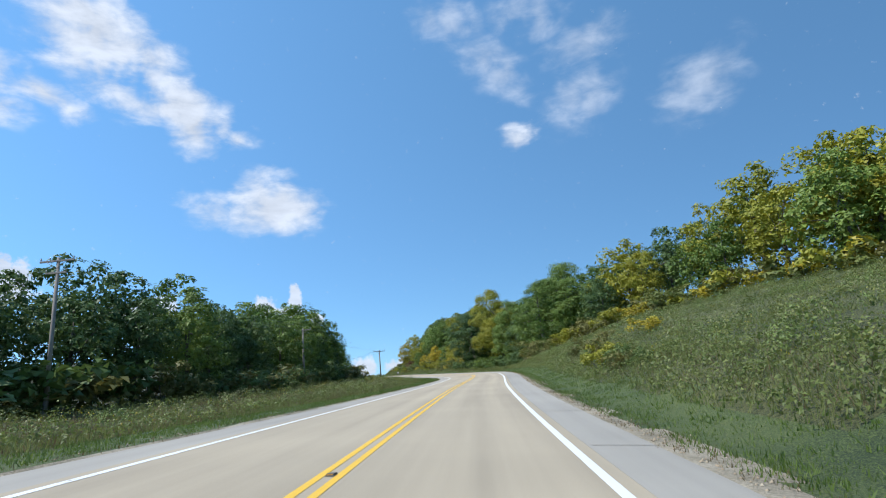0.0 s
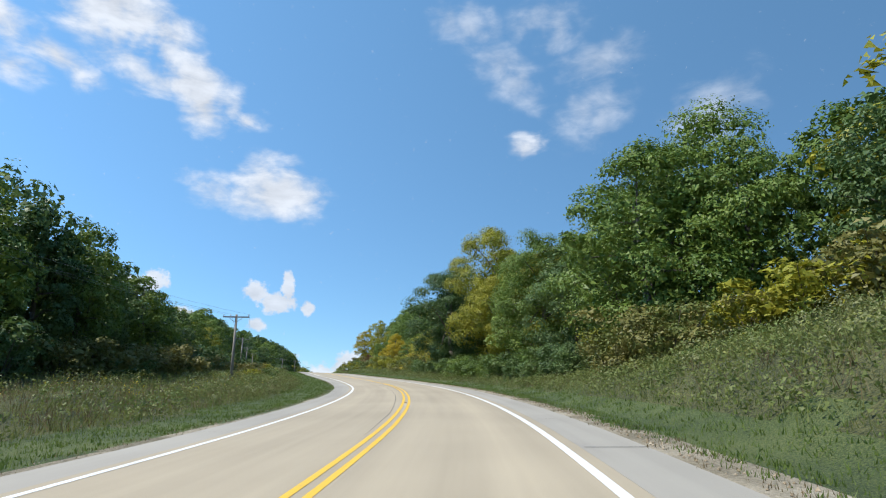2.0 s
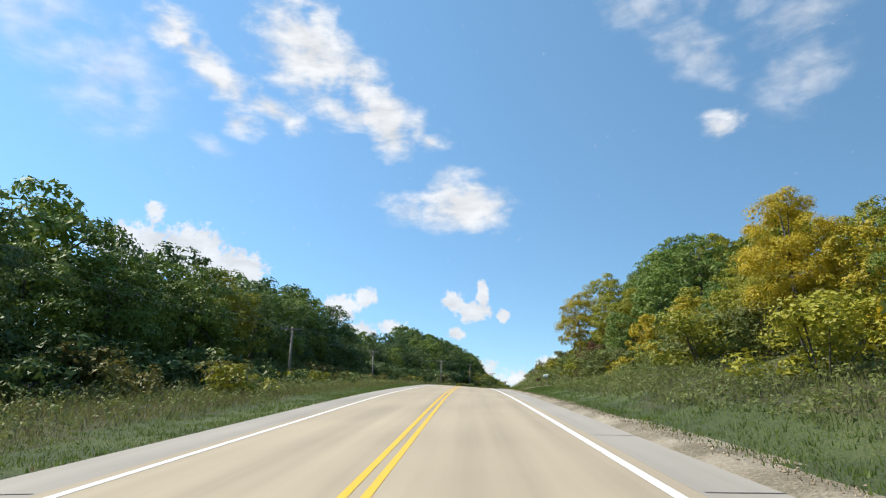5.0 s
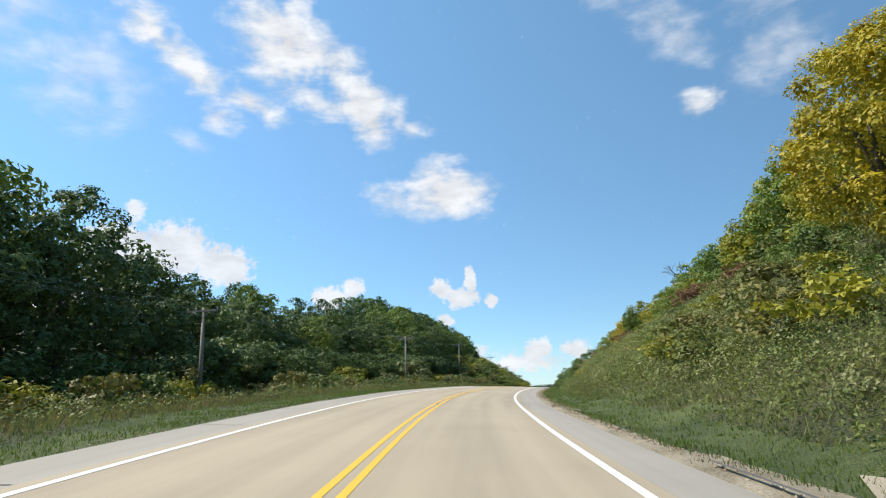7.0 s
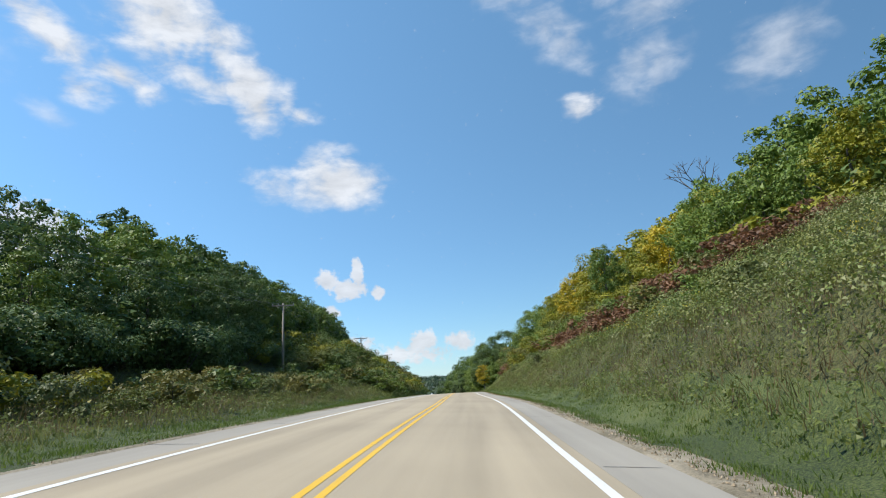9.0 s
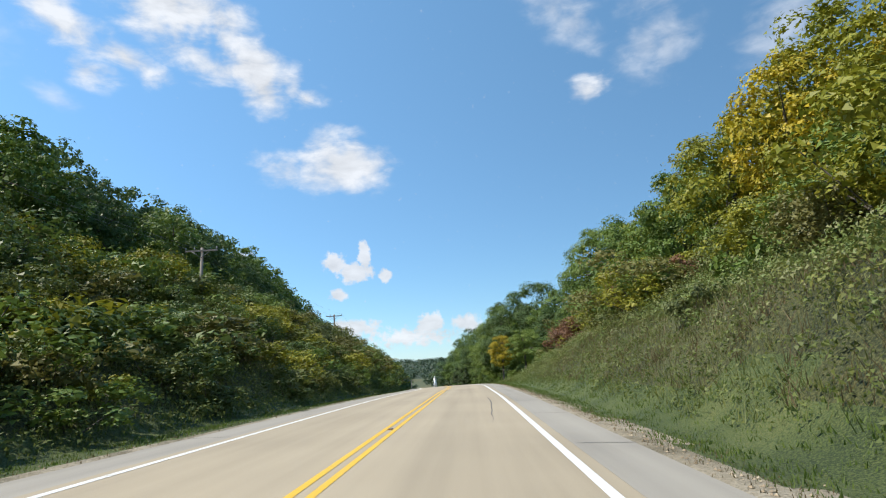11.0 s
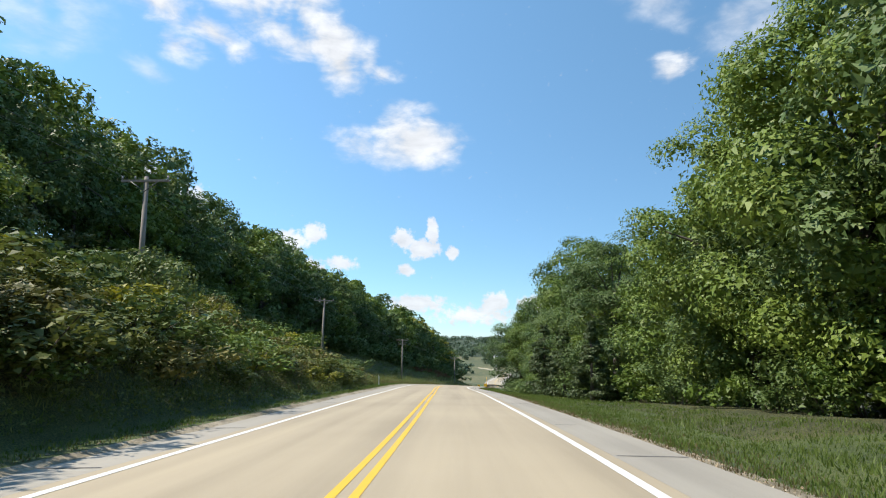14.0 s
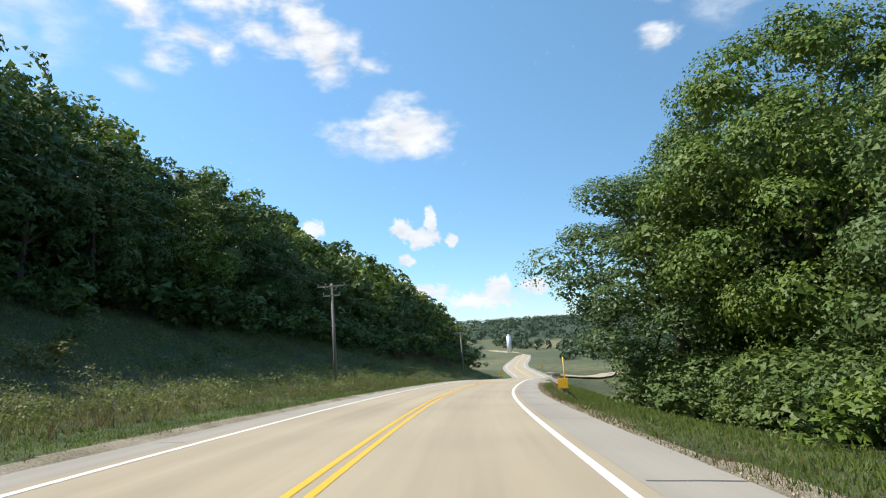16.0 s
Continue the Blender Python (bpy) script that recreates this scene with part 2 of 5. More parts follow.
ROAD_BASE = (0.336, 0.280, 0.194)
M_ROAD = road_material("worn_road", ROAD_BASE, True)
M_SHOULDER = road_material("shoulder_concrete", (0.30, 0.275, 0.230), False)
M_YELLOW = worn_paint("yellow_line_paint", (0.66, 0.40, 0.022), ROAD_BASE)
M_WHITE = worn_paint("white_line_paint", (0.66, 0.66, 0.63), ROAD_BASE)
M_CRACK = plain("joint_filler", (0.10, 0.095, 0.09), 0.9)
M_GRASS = speckled("mown_grass", ((0.2, (0.018, 0.032, 0.007)), (0.42, (0.048, 0.074, 0.014)), (0.62, (0.086, 0.114, 0.026)), (0.82, (0.125, 0.138, 0.042))), 0.4, 26.0, 0.9, 1.0, 0.06, 0.75, (1, 1, 1), 3.4)
M_ROUGH = speckled("rough_meadow", ((0.2, (0.020, 0.028, 0.008)), (0.4, (0.050, 0.060, 0.016)), (0.6, (0.088, 0.094, 0.027)), (0.82, (0.130, 0.128, 0.042))), 0.2, 15.0, 0.95, 1.0, 0.12, 0.75, (1, 1, 1), 3.6)
M_FLOOR = speckled("forest_floor", ((0.3, (0.03, 0.032, 0.012)), (0.6, (0.055, 0.055, 0.022)), (0.8, (0.08, 0.07, 0.03))), 0.2, 5.0, 0.95, 1.0, 0.2)
M_GRAVEL = speckled("gravel_verge", ((0.3, (0.13, 0.11, 0.065)), (0.5, (0.26, 0.22, 0.15)), (0.72, (0.40, 0.35, 0.26))), 0.7, 18.0, 0.95, 1.0, 0.05)
# far ground: distance haze is painted into the colour as a slight blue cast
M_FAR = speckled("hazed_far_ground", ((0.35, (0.022, 0.036, 0.018)), (0.5, (0.038, 0.055, 0.026)), (0.68, (0.065, 0.080, 0.036))), 0.012, 0.12, 0.95, 1.0, 6.0)
M_FIELD = speckled("valley_field", ((0.35, (0.045, 0.062, 0.022)), (0.5, (0.085, 0.092, 0.034)), (0.66, (0.19, 0.155, 0.075))), 0.006, 0.4, 0.95, 0.4, 0.3)
M_ROCK = speckled("pale_limestone", ((0.3, (0.16, 0.12, 0.07)), (0.5, (0.32, 0.25, 0.16)), (0.7, (0.46, 0.39, 0.28))), 0.8, 7.0, 0.9, 0.9, 0.06)
M_BARK = speckled("grey_bark", ((0.3, (0.05, 0.042, 0.033)), (0.6, (0.12, 0.105, 0.085)), (0.8, (0.19, 0.17, 0.14))), 1.5, 9.0, 0.95, 1.0, 0.03, 0.5, (1, 1, 0.25))
M_POLE = speckled("weathered_pole", ((0.3, (0.16, 0.14, 0.12)), (0.6, (0.27, 0.245, 0.215)), (0.8, (0.34, 0.31, 0.28))), 1.0, 14.0, 0.9, 0.5, 0.01, 0.5, (1, 1, 0.1))
M_CERAMIC = plain("insulator_ceramic", (0.30, 0.30, 0.31), 0.3)
M_WIRE = plain("cable_metal", (0.16, 0.16, 0.17), 0.5, 0.6)
LEAVES = {
    "oak": leafy("oak_leaves", (0.052, 0.098, 0.026), (0.155, 0.218, 0.062), 0.3, 0.24),
    "elm": leafy("elm_leaves", (0.078, 0.135, 0.020), (0.230, 0.295, 0.050), 0.3, 0.24),
    "ash": leafy("ash_leaves", (0.175, 0.185, 0.014), (0.42, 0.385, 0.038), 0.3),
    "walnut": leafy("yellowing_leaves", (0.24, 0.215, 0.014), (0.62, 0.45, 0.022), 0.3),
    "sumac": leafy("red_sumac_leaves", (0.120, 0.060, 0.030), (0.250, 0.125, 0.058), 0.6),
    "hazel": leafy("hazel_leaves", (0.055, 0.100, 0.022), (0.165, 0.220, 0.052), 0.3, 0.24),
    "brush": leafy("brush_leaves", (0.110, 0.115, 0.030), (0.27, 0.235, 0.058)),
    "bramble": leafy("bramble_leaves", (0.090, 0.118, 0.024), (0.22, 0.230, 0.050)),
    "shrub": leafy("shrub_leaves", (0.072, 0.118, 0.024), (0.190, 0.235, 0.058)),
    "dogwood": leafy("dogwood_leaves", (0.085, 0.110, 0.034), (0.20, 0.215, 0.070)),
    "cedar": leafy("cedar_needles", (0.040, 0.068, 0.022), (0.105, 0.130, 0.042)),
}


# ---- the lie of the land ----
# centre line of the road: x, y and height of its surface
ROAD = [
    (-3.66, -39.55, -1.45),
    (-1.95, 0.38, 0.13),
    (0.45, 36.53, 1.66),
    (3.70, 72.34, 3.31),
    (4.67, 89.08, 4.05),
    (4.28, 108.05, 4.86),
    (2.60, 125.57, 5.61),
    (-0.56, 143.09, 6.42),
    (-9.41, 177.84, 8.19),
    (-18.58, 212.80, 9.99),
    (-27.47, 247.52, 11.25),
    (-31.82, 264.92, 11.71),
    (-35.52, 282.79, 12.03),
    (-38.08, 300.80, 12.23),
    (-39.60, 318.72, 12.36),
    (-41.56, 354.47, 12.00),
    (-44.09, 390.21, 11.16),
    (-46.48, 426.15, 10.25),
    (-49.44, 462.21, 8.95),
    (-54.98, 497.30, 7.30),
    (-62.20, 533.35, 5.15),
    (-69.29, 567.50, 2.81),
    (-74.95, 602.29, 0.10),
    (-76.95, 632.50, -2.30),
    (-78.0, 678.00, -6.60),
    (-81.20, 728.30, -11.40),
    (-92.50, 797.40, -14.00),
    (-99.70, 897.80, -17.00),
    (-106.10, 967.90, -18.80),
    (-129.20, 1044.90, -20.40),
    (-200.00, 1173.80, -21.00),
    (-375.90, 1425.00, -21.00),
]
# cross slope along the road: y, degrees by which the right side lies lower
BANK = [
    (-40, 4.3), (7, 3.9), (24, 1.9), (43, -0.1), (60, -1.1), (79, -1.9), (96, -2.2), (115, -2.2), (132, -2.0), (150, -1.7), (160, -1.4), (195, -0.4), (237, 1.7), (254, 3.0), (272, 4.1), (290, 4.3), (307, 3.9), (325, 3.4), (340, 2.8), (365, 2.2), (390, 1.8), (415, 0.9), (451, -1.1), (486, -1.3), (504, -0.3), (522, 0.4), (540, 0.9), (574, 2.9), (640, 1.7), (680, 0.0)
]
HALF = 5.0             # half the paved width
LANE = 3.45            # centre line to edge line
# height of the ground over the road at 10, 20, 35 and 60 m to the side, along y
RIGHT = [
    (-40, 0.9, 2.6, 5, 8.5), (36, 1.1, 3.2, 6, 9.5), (72, 1.8, 5.2, 8.2, 11.5), (93, 1.6, 5.0, 8.4, 12), (110, 0.6, 2.5, 6, 11), (185, 0.8, 3, 7, 12),
    (215, 0.8, 3.5, 8, 14), (238, 0.25, 0.9, 3, 9), (256, 0.3, 1.0, 4, 11), (268, 1.0, 5, 10, 17), (286, 1.1, 6.6, 12.8, 19), (300, 0.9, 6.5, 13.5, 20), (312, 0.9, 7, 13.7, 20), (322, 2.0, 7.2, 13.8, 19.5), (347, 3.2, 7.6, 12.0, 19),
    (390, 3.2, 7.2, 11.8, 18), (430, 3, 7, 11, 16), (458, 1.9, 4.2, 8, 12), (470, 0.5, 1.3, 4, 8), (482, 0.3, 0.7, 1.5, 4), (515, 0.2, 0.5, 1, 2),
    (568, -0.6, -1.5, -2, -3), (640, -1.5, -4, -5, -6), (760, -1, -2, -2, -2), (900, -0.5, -1, -1, -1)]
LEFT = [
    (-40, -0.3, 0, 0.5, 1), (90, -0.2, 0.3, 1, 2), (145, 0, 0.5, 2, 4), (215, 0, 0.5, 1.5, 4), (283, 0, 0.3, 1, 3),
    (330, 0.3, 1.2, 4, 9), (372, 0.6, 3, 9, 18), (408, 2, 6, 11, 19), (450, 3, 7.5, 13, 22), (497, 4.2, 8.5, 15, 26),
    (534, 1.5, 5, 12, 22), (570, 0.3, 3.5, 10, 20), (620, 0.3, 4, 11, 20), (700, 1.0, 6, 13, 20), (740, 0.5, 3, 8, 14), (790, 0, 0, 1, 3), (900, -0.5, -1, -1, -1)]


def spline(rows, s):
    """A smooth curve through rows, at the lengths s along it."""
    a = np.array(rows, float)
    kn = np.r_[0, np.cumsum(np.linalg.norm(np.diff(a, axis=0), axis=1))]
    dk = np.diff(kn)[:, None]
    sl = np.diff(a, axis=0) / dk
    m = np.zeros_like(a)
    m[1:-1] = (sl[:-1] * dk[1:] + sl[1:] * dk[:-1]) / (dk[1:] + dk[:-1])
    m[0], m[-1] = sl[0], sl[-1]
    s = np.arange(0, kn[-1], s)
    k = np.clip(np.searchsorted(kn, s, side="right") - 1, 0, len(kn) - 2)
    h = dk[k]
    u = (s - kn[k])[:, None] / h
    return s, (2*u**3 - 3*u**2 + 1) * a[k] + (u**3 - 2*u**2 + u) * h * m[k] + (3*u**2 - 2*u**3) * a[k+1] + (u**3 - u**2) * h * m[k+1]


LINE_S, LINE = spline(ROAD, 1.5)
_d = np.gradient(LINE[:, :2], axis=0)
LINE_DIR = _d / np.linalg.norm(_d, axis=1)[:, None]
LINE_BANK = np.tan(np.radians(np.interp(LINE[:, 1], *np.array(BANK).T)))
_o = np.argsort(LINE[:, 1])


def road_at(y):
    """Centre x, height, cosine of the heading and cross slope of the road abreast of y."""
    ys = LINE[_o, 1]
    return (np.interp(y, ys, LINE[_o, 0]), np.interp(y, ys, LINE[_o, 2]),
            np.interp(y, ys, LINE_DIR[_o, 1]), np.interp(y, ys, LINE_BANK[_o]))


def wobble(x, y, size, seed):
    """Smooth uneven ground from a few crossing waves."""
    g = np.random.RandomState(seed)
    out = 0
    for _ in range(6):
        a, p, k = g.uniform(0, 6.28), g.uniform(0, 6.28), g.uniform(0.6, 1.6) / size
        out = out + np.sin((x * np.cos(a) + y * np.sin(a)) * k * 6.28 + p)
    return out / 6


def ground_z(x, y):
    x, y = np.asarray(x, float), np.asarray(y, float)
    xc, zc, c, bank = road_at(y)
    off = (x - xc) * c
    far = np.abs(off)
    out = np.zeros_like(off)
    for rows, mask in ((RIGHT, off >= 0), (LEFT, off < 0)):
        t = np.array(rows, float)
        h = [np.interp(y, t[:, 0], t[:, k]) for k in range(1, 5)]
        base = np.zeros_like(y)
        prof = np.where(far < 10, base + (h[0] - base) * np.clip((far - 6.6) / 3.4, 0, 1) ** 1.3,
               np.where(far < 20, h[0] + (h[1] - h[0]) * (far - 10) / 10,
               np.where(far < 35, h[1] + (h[2] - h[1]) * (far - 20) / 15,
               np.where(far < 60, h[2] + (h[3] - h[2]) * (far - 35) / 25, h[3] + (h[3] - h[2]) * 1.2 * (1 - np.exp(-(far - 60) / 45))))))
        out = np.where(mask, prof, out)
    out = out - 0.10 * np.sin(np.clip((far - HALF) / 3.6, 0, 1) * 3.1416) - 0.05
    rough = np.clip((far - 7) / 10, 0, 1)
    out = out + rough * (0.35 * wobble(x, y, 14, 3) + 0.12 * wobble(x, y, 4, 4)) + np.clip((far - 30) / 60, 0, 1) * 1.5 * wobble(x, y, 60, 5)
    out = out - bank * off * (1 - np.clip((far - 6) / 8, 0, 1))
    out = np.where(far < HALF - 0.1, -bank * off - 0.22, out)
    valley = np.clip((y - 800) / 500, 0, 1)
    out = out * (1 - 0.7 * valley)
    ridge = np.clip((y - 1500) / 1100, 0, 1)
    ridge = ridge * ridge * (3 - 2 * ridge)
    out = out + ridge * (17 + 9 * wobble(x, y * 0.3, 900, 7) + 4 * wobble(x, y, 260, 8)) + valley * (1 - ridge) * 2.0 * wobble(x, y, 300, 9)
    return zc + out


def spot(y, off):
    """The place on the ground at an offset from the centre line, abreast of y."""
    xc, zc, c, bank = road_at(y)
    x = xc + off / c
    return float(x), float(y), float(ground_z(x, y))


def mesh_object(name, verts, faces, materials, parent=None, uvs=None, index=None, smooth=False, bent=None):
    """A mesh from arrays: faces all of one size; bent gives soft normals for foliage."""
    me = bpy.data.meshes.new(name)
    verts, faces = np.asarray(verts, np.float32), np.asarray(faces, np.int32)
    n, k = faces.shape
    me.vertices.add(len(verts)), me.loops.add(n * k), me.polygons.add(n)
    me.vertices.foreach_set("co", verts.ravel())
    me.loops.foreach_set("vertex_index", faces.ravel())
    me.polygons.foreach_set("loop_start", np.arange(0, n * k, k, dtype=np.int32))
    if index is not None:
        me.polygons.foreach_set("material_index", np.asarray(index, np.int32))
    if uvs is not None:
        layer = me.uv_layers.new(name="UVMap")
        layer.data.foreach_set("uv", np.asarray(uvs, np.float32)[faces.ravel()].ravel())
    me.polygons.foreach_set("use_smooth", np.full(n, smooth))
    for m in materials if isinstance(materials, (list, tuple)) else [materials]:
        me.materials.append(m)
    me.update(calc_edges=True)
    if bent is not None:
        me.attributes.new("custom_normal", "FLOAT_VECTOR", "POINT").data.foreach_set("vector", np.asarray(bent, np.float32).ravel())
    ob = new(name, me)
    if parent:
        ob.parent = parent
    return ob


def part(name, bm, mat, parent=None, label="", smooth=True):
    """Links a bmesh as one mesh object under a thing or a part."""
    me = bpy.data.meshes.new(name)
    for f in bm.faces:
        f.smooth = smooth
    bm.to_mesh(me)
    bm.free()
    me.materials.append(mat)
    ob = new(name, me)
    if parent:
        ob.parent = parent
    if label:
        tagged(ob, label=label)
    return ob


def empty(name, m=None):
    ob = new(name)
    ob.empty_display_size = 0.3
    if m is not None:
        ob.matrix_world = m
    return ob


def box(bm, x0, x1, y0, y1, z0, z1, bevel=0.0):
    r = bmesh.ops.create_cube(bm, size=1)
    bmesh.ops.scale(bm, vec=(x1 - x0, y1 - y0, z1 - z0), verts=r["verts"])
    bmesh.ops.translate(bm, vec=((x0 + x1) / 2, (y0 + y1) / 2, (z0 + z1) / 2), verts=r["verts"])
    if bevel:
        edges = list({e for v in r["verts"] for e in v.link_edges})
        bmesh.ops.bevel(bm, geom=edges, offset=bevel, segments=2, affect="EDGES")
    return r["verts"]


def tube(bm, a, b, r0, r1, sides=8, cap=True):
    """A tapered round bar from a to b."""
    a, b = Vector(a), Vector(b)
    ret = bmesh.ops.create_cone(bm, cap_ends=cap, segments=sides, radius1=r0, radius2=r1, depth=(b - a).length)
    q = (b - a).to_track_quat("Z", "Y").to_matrix().to_4x4()
    bmesh.ops.transform(bm, matrix=Matrix.Translation((a + b) / 2) @ q, verts=ret["verts"])


# ---- ground ----
def tree_edge(side, y):
    """How far from the centre line the woods begin."""
    return np.interp(y, *np.array(WOODS_RIGHT if side > 0 else WOODS_LEFT, float).T)


WOODS_RIGHT = [(-40, 56), (50, 46), (75, 34), (88, 27), (98, 20), (108, 13.5), (150, 12.5), (195, 15), (235, 18), (258, 20), (272, 22),
               (285, 29), (298, 36), (345, 31), (375, 28), (400, 27), (440, 21), (462, 18), (470, 21), (500, 19), (513, 14.5), (535, 12),
               (585, 13.5), (600, 15), (612, 40), (700, 90), (900, 200)]
WOODS_LEFT = [(-40, 29), (44, 29), (62, 25), (90, 26), (130, 23), (200, 21), (270, 24), (320, 25), (350, 23), (380, 23), (400, 27), (430, 29), (490, 29),
              (520, 28), (545, 27), (570, 30), (620, 27), (680, 20), (730, 18), (760, 30), (900, 120)]


def build_ground():
    ys = np.r_[np.arange(-60, 0, 6), np.arange(0, 620, 2.0), np.arange(620, 900, 4), np.geomspace(900, 4800, 60)]
    half = np.r_[np.arange(0, 4.5, 1.1), [4.94, 5.12, 5.5, 5.95, 6.4, 7.0, 7.7, 8.5, 9.3], np.arange(10.2, 34, 1.2), np.arange(34, 80, 3.5), np.geomspace(80, 2600, 34)]
    cols = np.r_[-half[:0:-1], half]
    xc, zc, c, bank = road_at(ys)
    X = xc[:, None] + cols[None, :] / c[:, None]
    Y = np.repeat(ys[:, None], len(cols), 1)
    Z = ground_z(X, Y)
    r, k = X.shape
    v = np.stack([X, Y, Z], -1).reshape(-1, 3)
    i = np.arange(r * k).reshape(r, k)
    f = np.stack([i[:-1, :-1], i[:-1, 1:], i[1:, 1:], i[1:, :-1]], -1).reshape(-1, 4)
    off = np.abs((cols[1:] + cols[:-1]) / 2)[None, :] + 0 * Y[:-1, :-1]
    side = np.sign((cols[1:] + cols[:-1]) / 2)[None, :]
    ym, xm = Y[:-1, :-1], X[:-1, :-1]
    edge = np.where(side > 0, tree_edge(1, ym), tree_edge(-1, ym))
    jag = wobble(xm, ym, 9, 11)
    idx = np.full(off.shape, 1)
    idx[off < 8.0 + 1.2 * jag] = 0
    idx[(off < np.where(side > 0, 5.7, 5.0) + 0.35 * jag)] = 3
    idx[(off < 7.0 + 0.9 * jag) & (side > 0) & (ym > 234) & (ym < 248)] = 3
    idx[(off > edge + 2) & (off > 9)] = 2
    lawn = (ym > 474) & (ym < 512) & (side > 0)
    idx[lawn & (off < 21) & (off > 5.4)] = 0
    idx[ym > 780] = 5
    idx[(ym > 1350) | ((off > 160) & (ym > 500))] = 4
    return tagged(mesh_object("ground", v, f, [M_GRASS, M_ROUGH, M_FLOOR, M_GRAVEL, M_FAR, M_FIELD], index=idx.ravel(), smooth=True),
                  "rolling grassy ground with gravel verges and wooded slopes", "ground", kind="structure")


build_ground()


# ---- road ----
def ribbon(name, offs, mat, lift=0.0, crown=0.015, y0=-60, y1=1400, label="", category="", smooth=True, thick=0.0):
    """A strip along the road between the first and last of offs."""
    use = (LINE[:, 1] > y0) & (LINE[:, 1] < y1)
    p, d, b, s = LINE[use], LINE_DIR[use], LINE_BANK[use], LINE_S[use]
    n = np.stack([d[:, 1], -d[:, 0]], 1)
    offs = np.asarray(offs, float)
    Z = p[:, 2:3] - b[:, None] * offs - crown * np.maximum(np.abs(offs) - 0.3, 0) + lift
    XY = p[:, None, :2] + n[:, None, :] * offs[None, :, None]
    v = np.concatenate([XY, Z[:, :, None]], -1)
    uv = np.stack([np.repeat(offs[None], len(p), 0), np.repeat(s[:, None], len(offs), 1)], -1)
    if thick:
        for k, at in ((0, 0), (-1, v.shape[1] + 1)):
            low = v[:, [k if at == 0 else -1]].copy()
            low[..., 2] -= thick
            v = np.concatenate([low, v] if at == 0 else [v, low], 1)
            uv = np.concatenate([uv[:, :1], uv] if at == 0 else [uv, uv[:, -1:]], 1)
    r, k = v.shape[:2]
    i = np.arange(r * k).reshape(r, k)
    f = np.stack([i[:-1, :-1], i[:-1, 1:], i[1:, 1:], i[1:, :-1]], -1).reshape(-1, 4)
    return tagged(mesh_object(name, v.reshape(-1, 3), f, mat, uvs=uv.reshape(-1, 2), smooth=smooth), label, category, kind="structure")


ribbon("road", [-3.75, -2.4, -1.2, -0.3, 0.3, 1.2, 2.4, 3.75], M_ROAD, label="pale worn two-lane country road surface", category="road", thick=0.02, smooth=False)
for side in (-1, 1):
    offs = [side * 3.76, side * 4.35, side * HALF]
    ribbon("road_shoulder", sorted(offs), M_SHOULDER, -0.002, label="grey concrete road shoulder with cross joints", category="road shoulder", thick=0.2, smooth=False)
    ribbon("edge_line", sorted([side * (LANE - 0.075), side * (LANE + 0.075)]), M_WHITE, 0.005, label="white painted road edge line", category="road marking")
    ribbon("centre_line", sorted([side * 0.07, side * 0.18]), M_YELLOW, 0.005, label="solid yellow centre line, worn", category="road marking")


# ---- trees and brush ----
def leaf_sprays(rng, centres, radii, count, size, flat=0.8, droop=0.25, corners=3, outward=None):
    """Leaves in small sprigs on the shells of many clumps, with gaps between the sprigs: three or four corners each."""
    m = max(4, count // 11)
    per = max(1, count // m)
    sprig = rng.normal(size=(len(centres) * m, 3))
    sprig[:, 2] += 0.35
    if outward is not None:
        sprig += np.repeat(outward, m, 0) * 0.6 + [0, 0, 0.3]
    sprig /= np.linalg.norm(sprig, axis=1)[:, None]
    reach = 0.74 + 0.30 * rng.rand(len(sprig))
    s = np.repeat(np.arange(len(sprig)), per)
    k, n = s // m, len(s)
    d = sprig[s] + rng.normal(size=(n, 3)) * 0.38
    d /= np.linalg.norm(d, axis=1)[:, None]
    r = radii[k] * (reach[s] + rng.normal(size=n) * 0.07)
    p = centres[k] + d * r[:, None] * np.array([1, 1, flat])
    up = d + rng.normal(size=(n, 3)) * 0.45 + [0, 0, 0.3]
    up /= np.linalg.norm(up, axis=1)[:, None]
    a = np.cross(up, rng.normal(size=(n, 3)))
    a /= np.linalg.norm(a, axis=1)[:, None]
    b = np.cross(up, a)
    L = size * rng.uniform(0.6, 1.4, n)[:, None]
    tip = p + a * L * 0.6 - np.array([0, 0, droop]) * L * rng.rand(n)[:, None]
    if corners == 4:
        v = np.stack([p - a * L * 0.55, p + b * L * 0.36, tip, p - b * L * 0.36], 1)
    else:
        v = np.stack([p - a * L * 0.4 + b * L * 0.38, p - a * L * 0.4 * rng.rand(n)[:, None] - b * L * 0.38, tip], 1)
    # every leaf faces outwards and takes part of the rounded shading of its clump
    inward = np.einsum("ij,ij->i", np.cross(v[:, 1] - v[:, 0], v[:, 2] - v[:, 0]), d) < 0
    v[inward] = v[inward][:, ::-1]
    soft = 0.8 * d + 0.5 * up + rng.normal(size=(n, 3)) * 0.25
    return v.reshape(-1, 3), np.repeat(soft / np.linalg.norm(soft, axis=1)[:, None], corners, 0)


def threes(verts, corners=3):
    return np.arange(len(verts)).reshape(-1, corners)


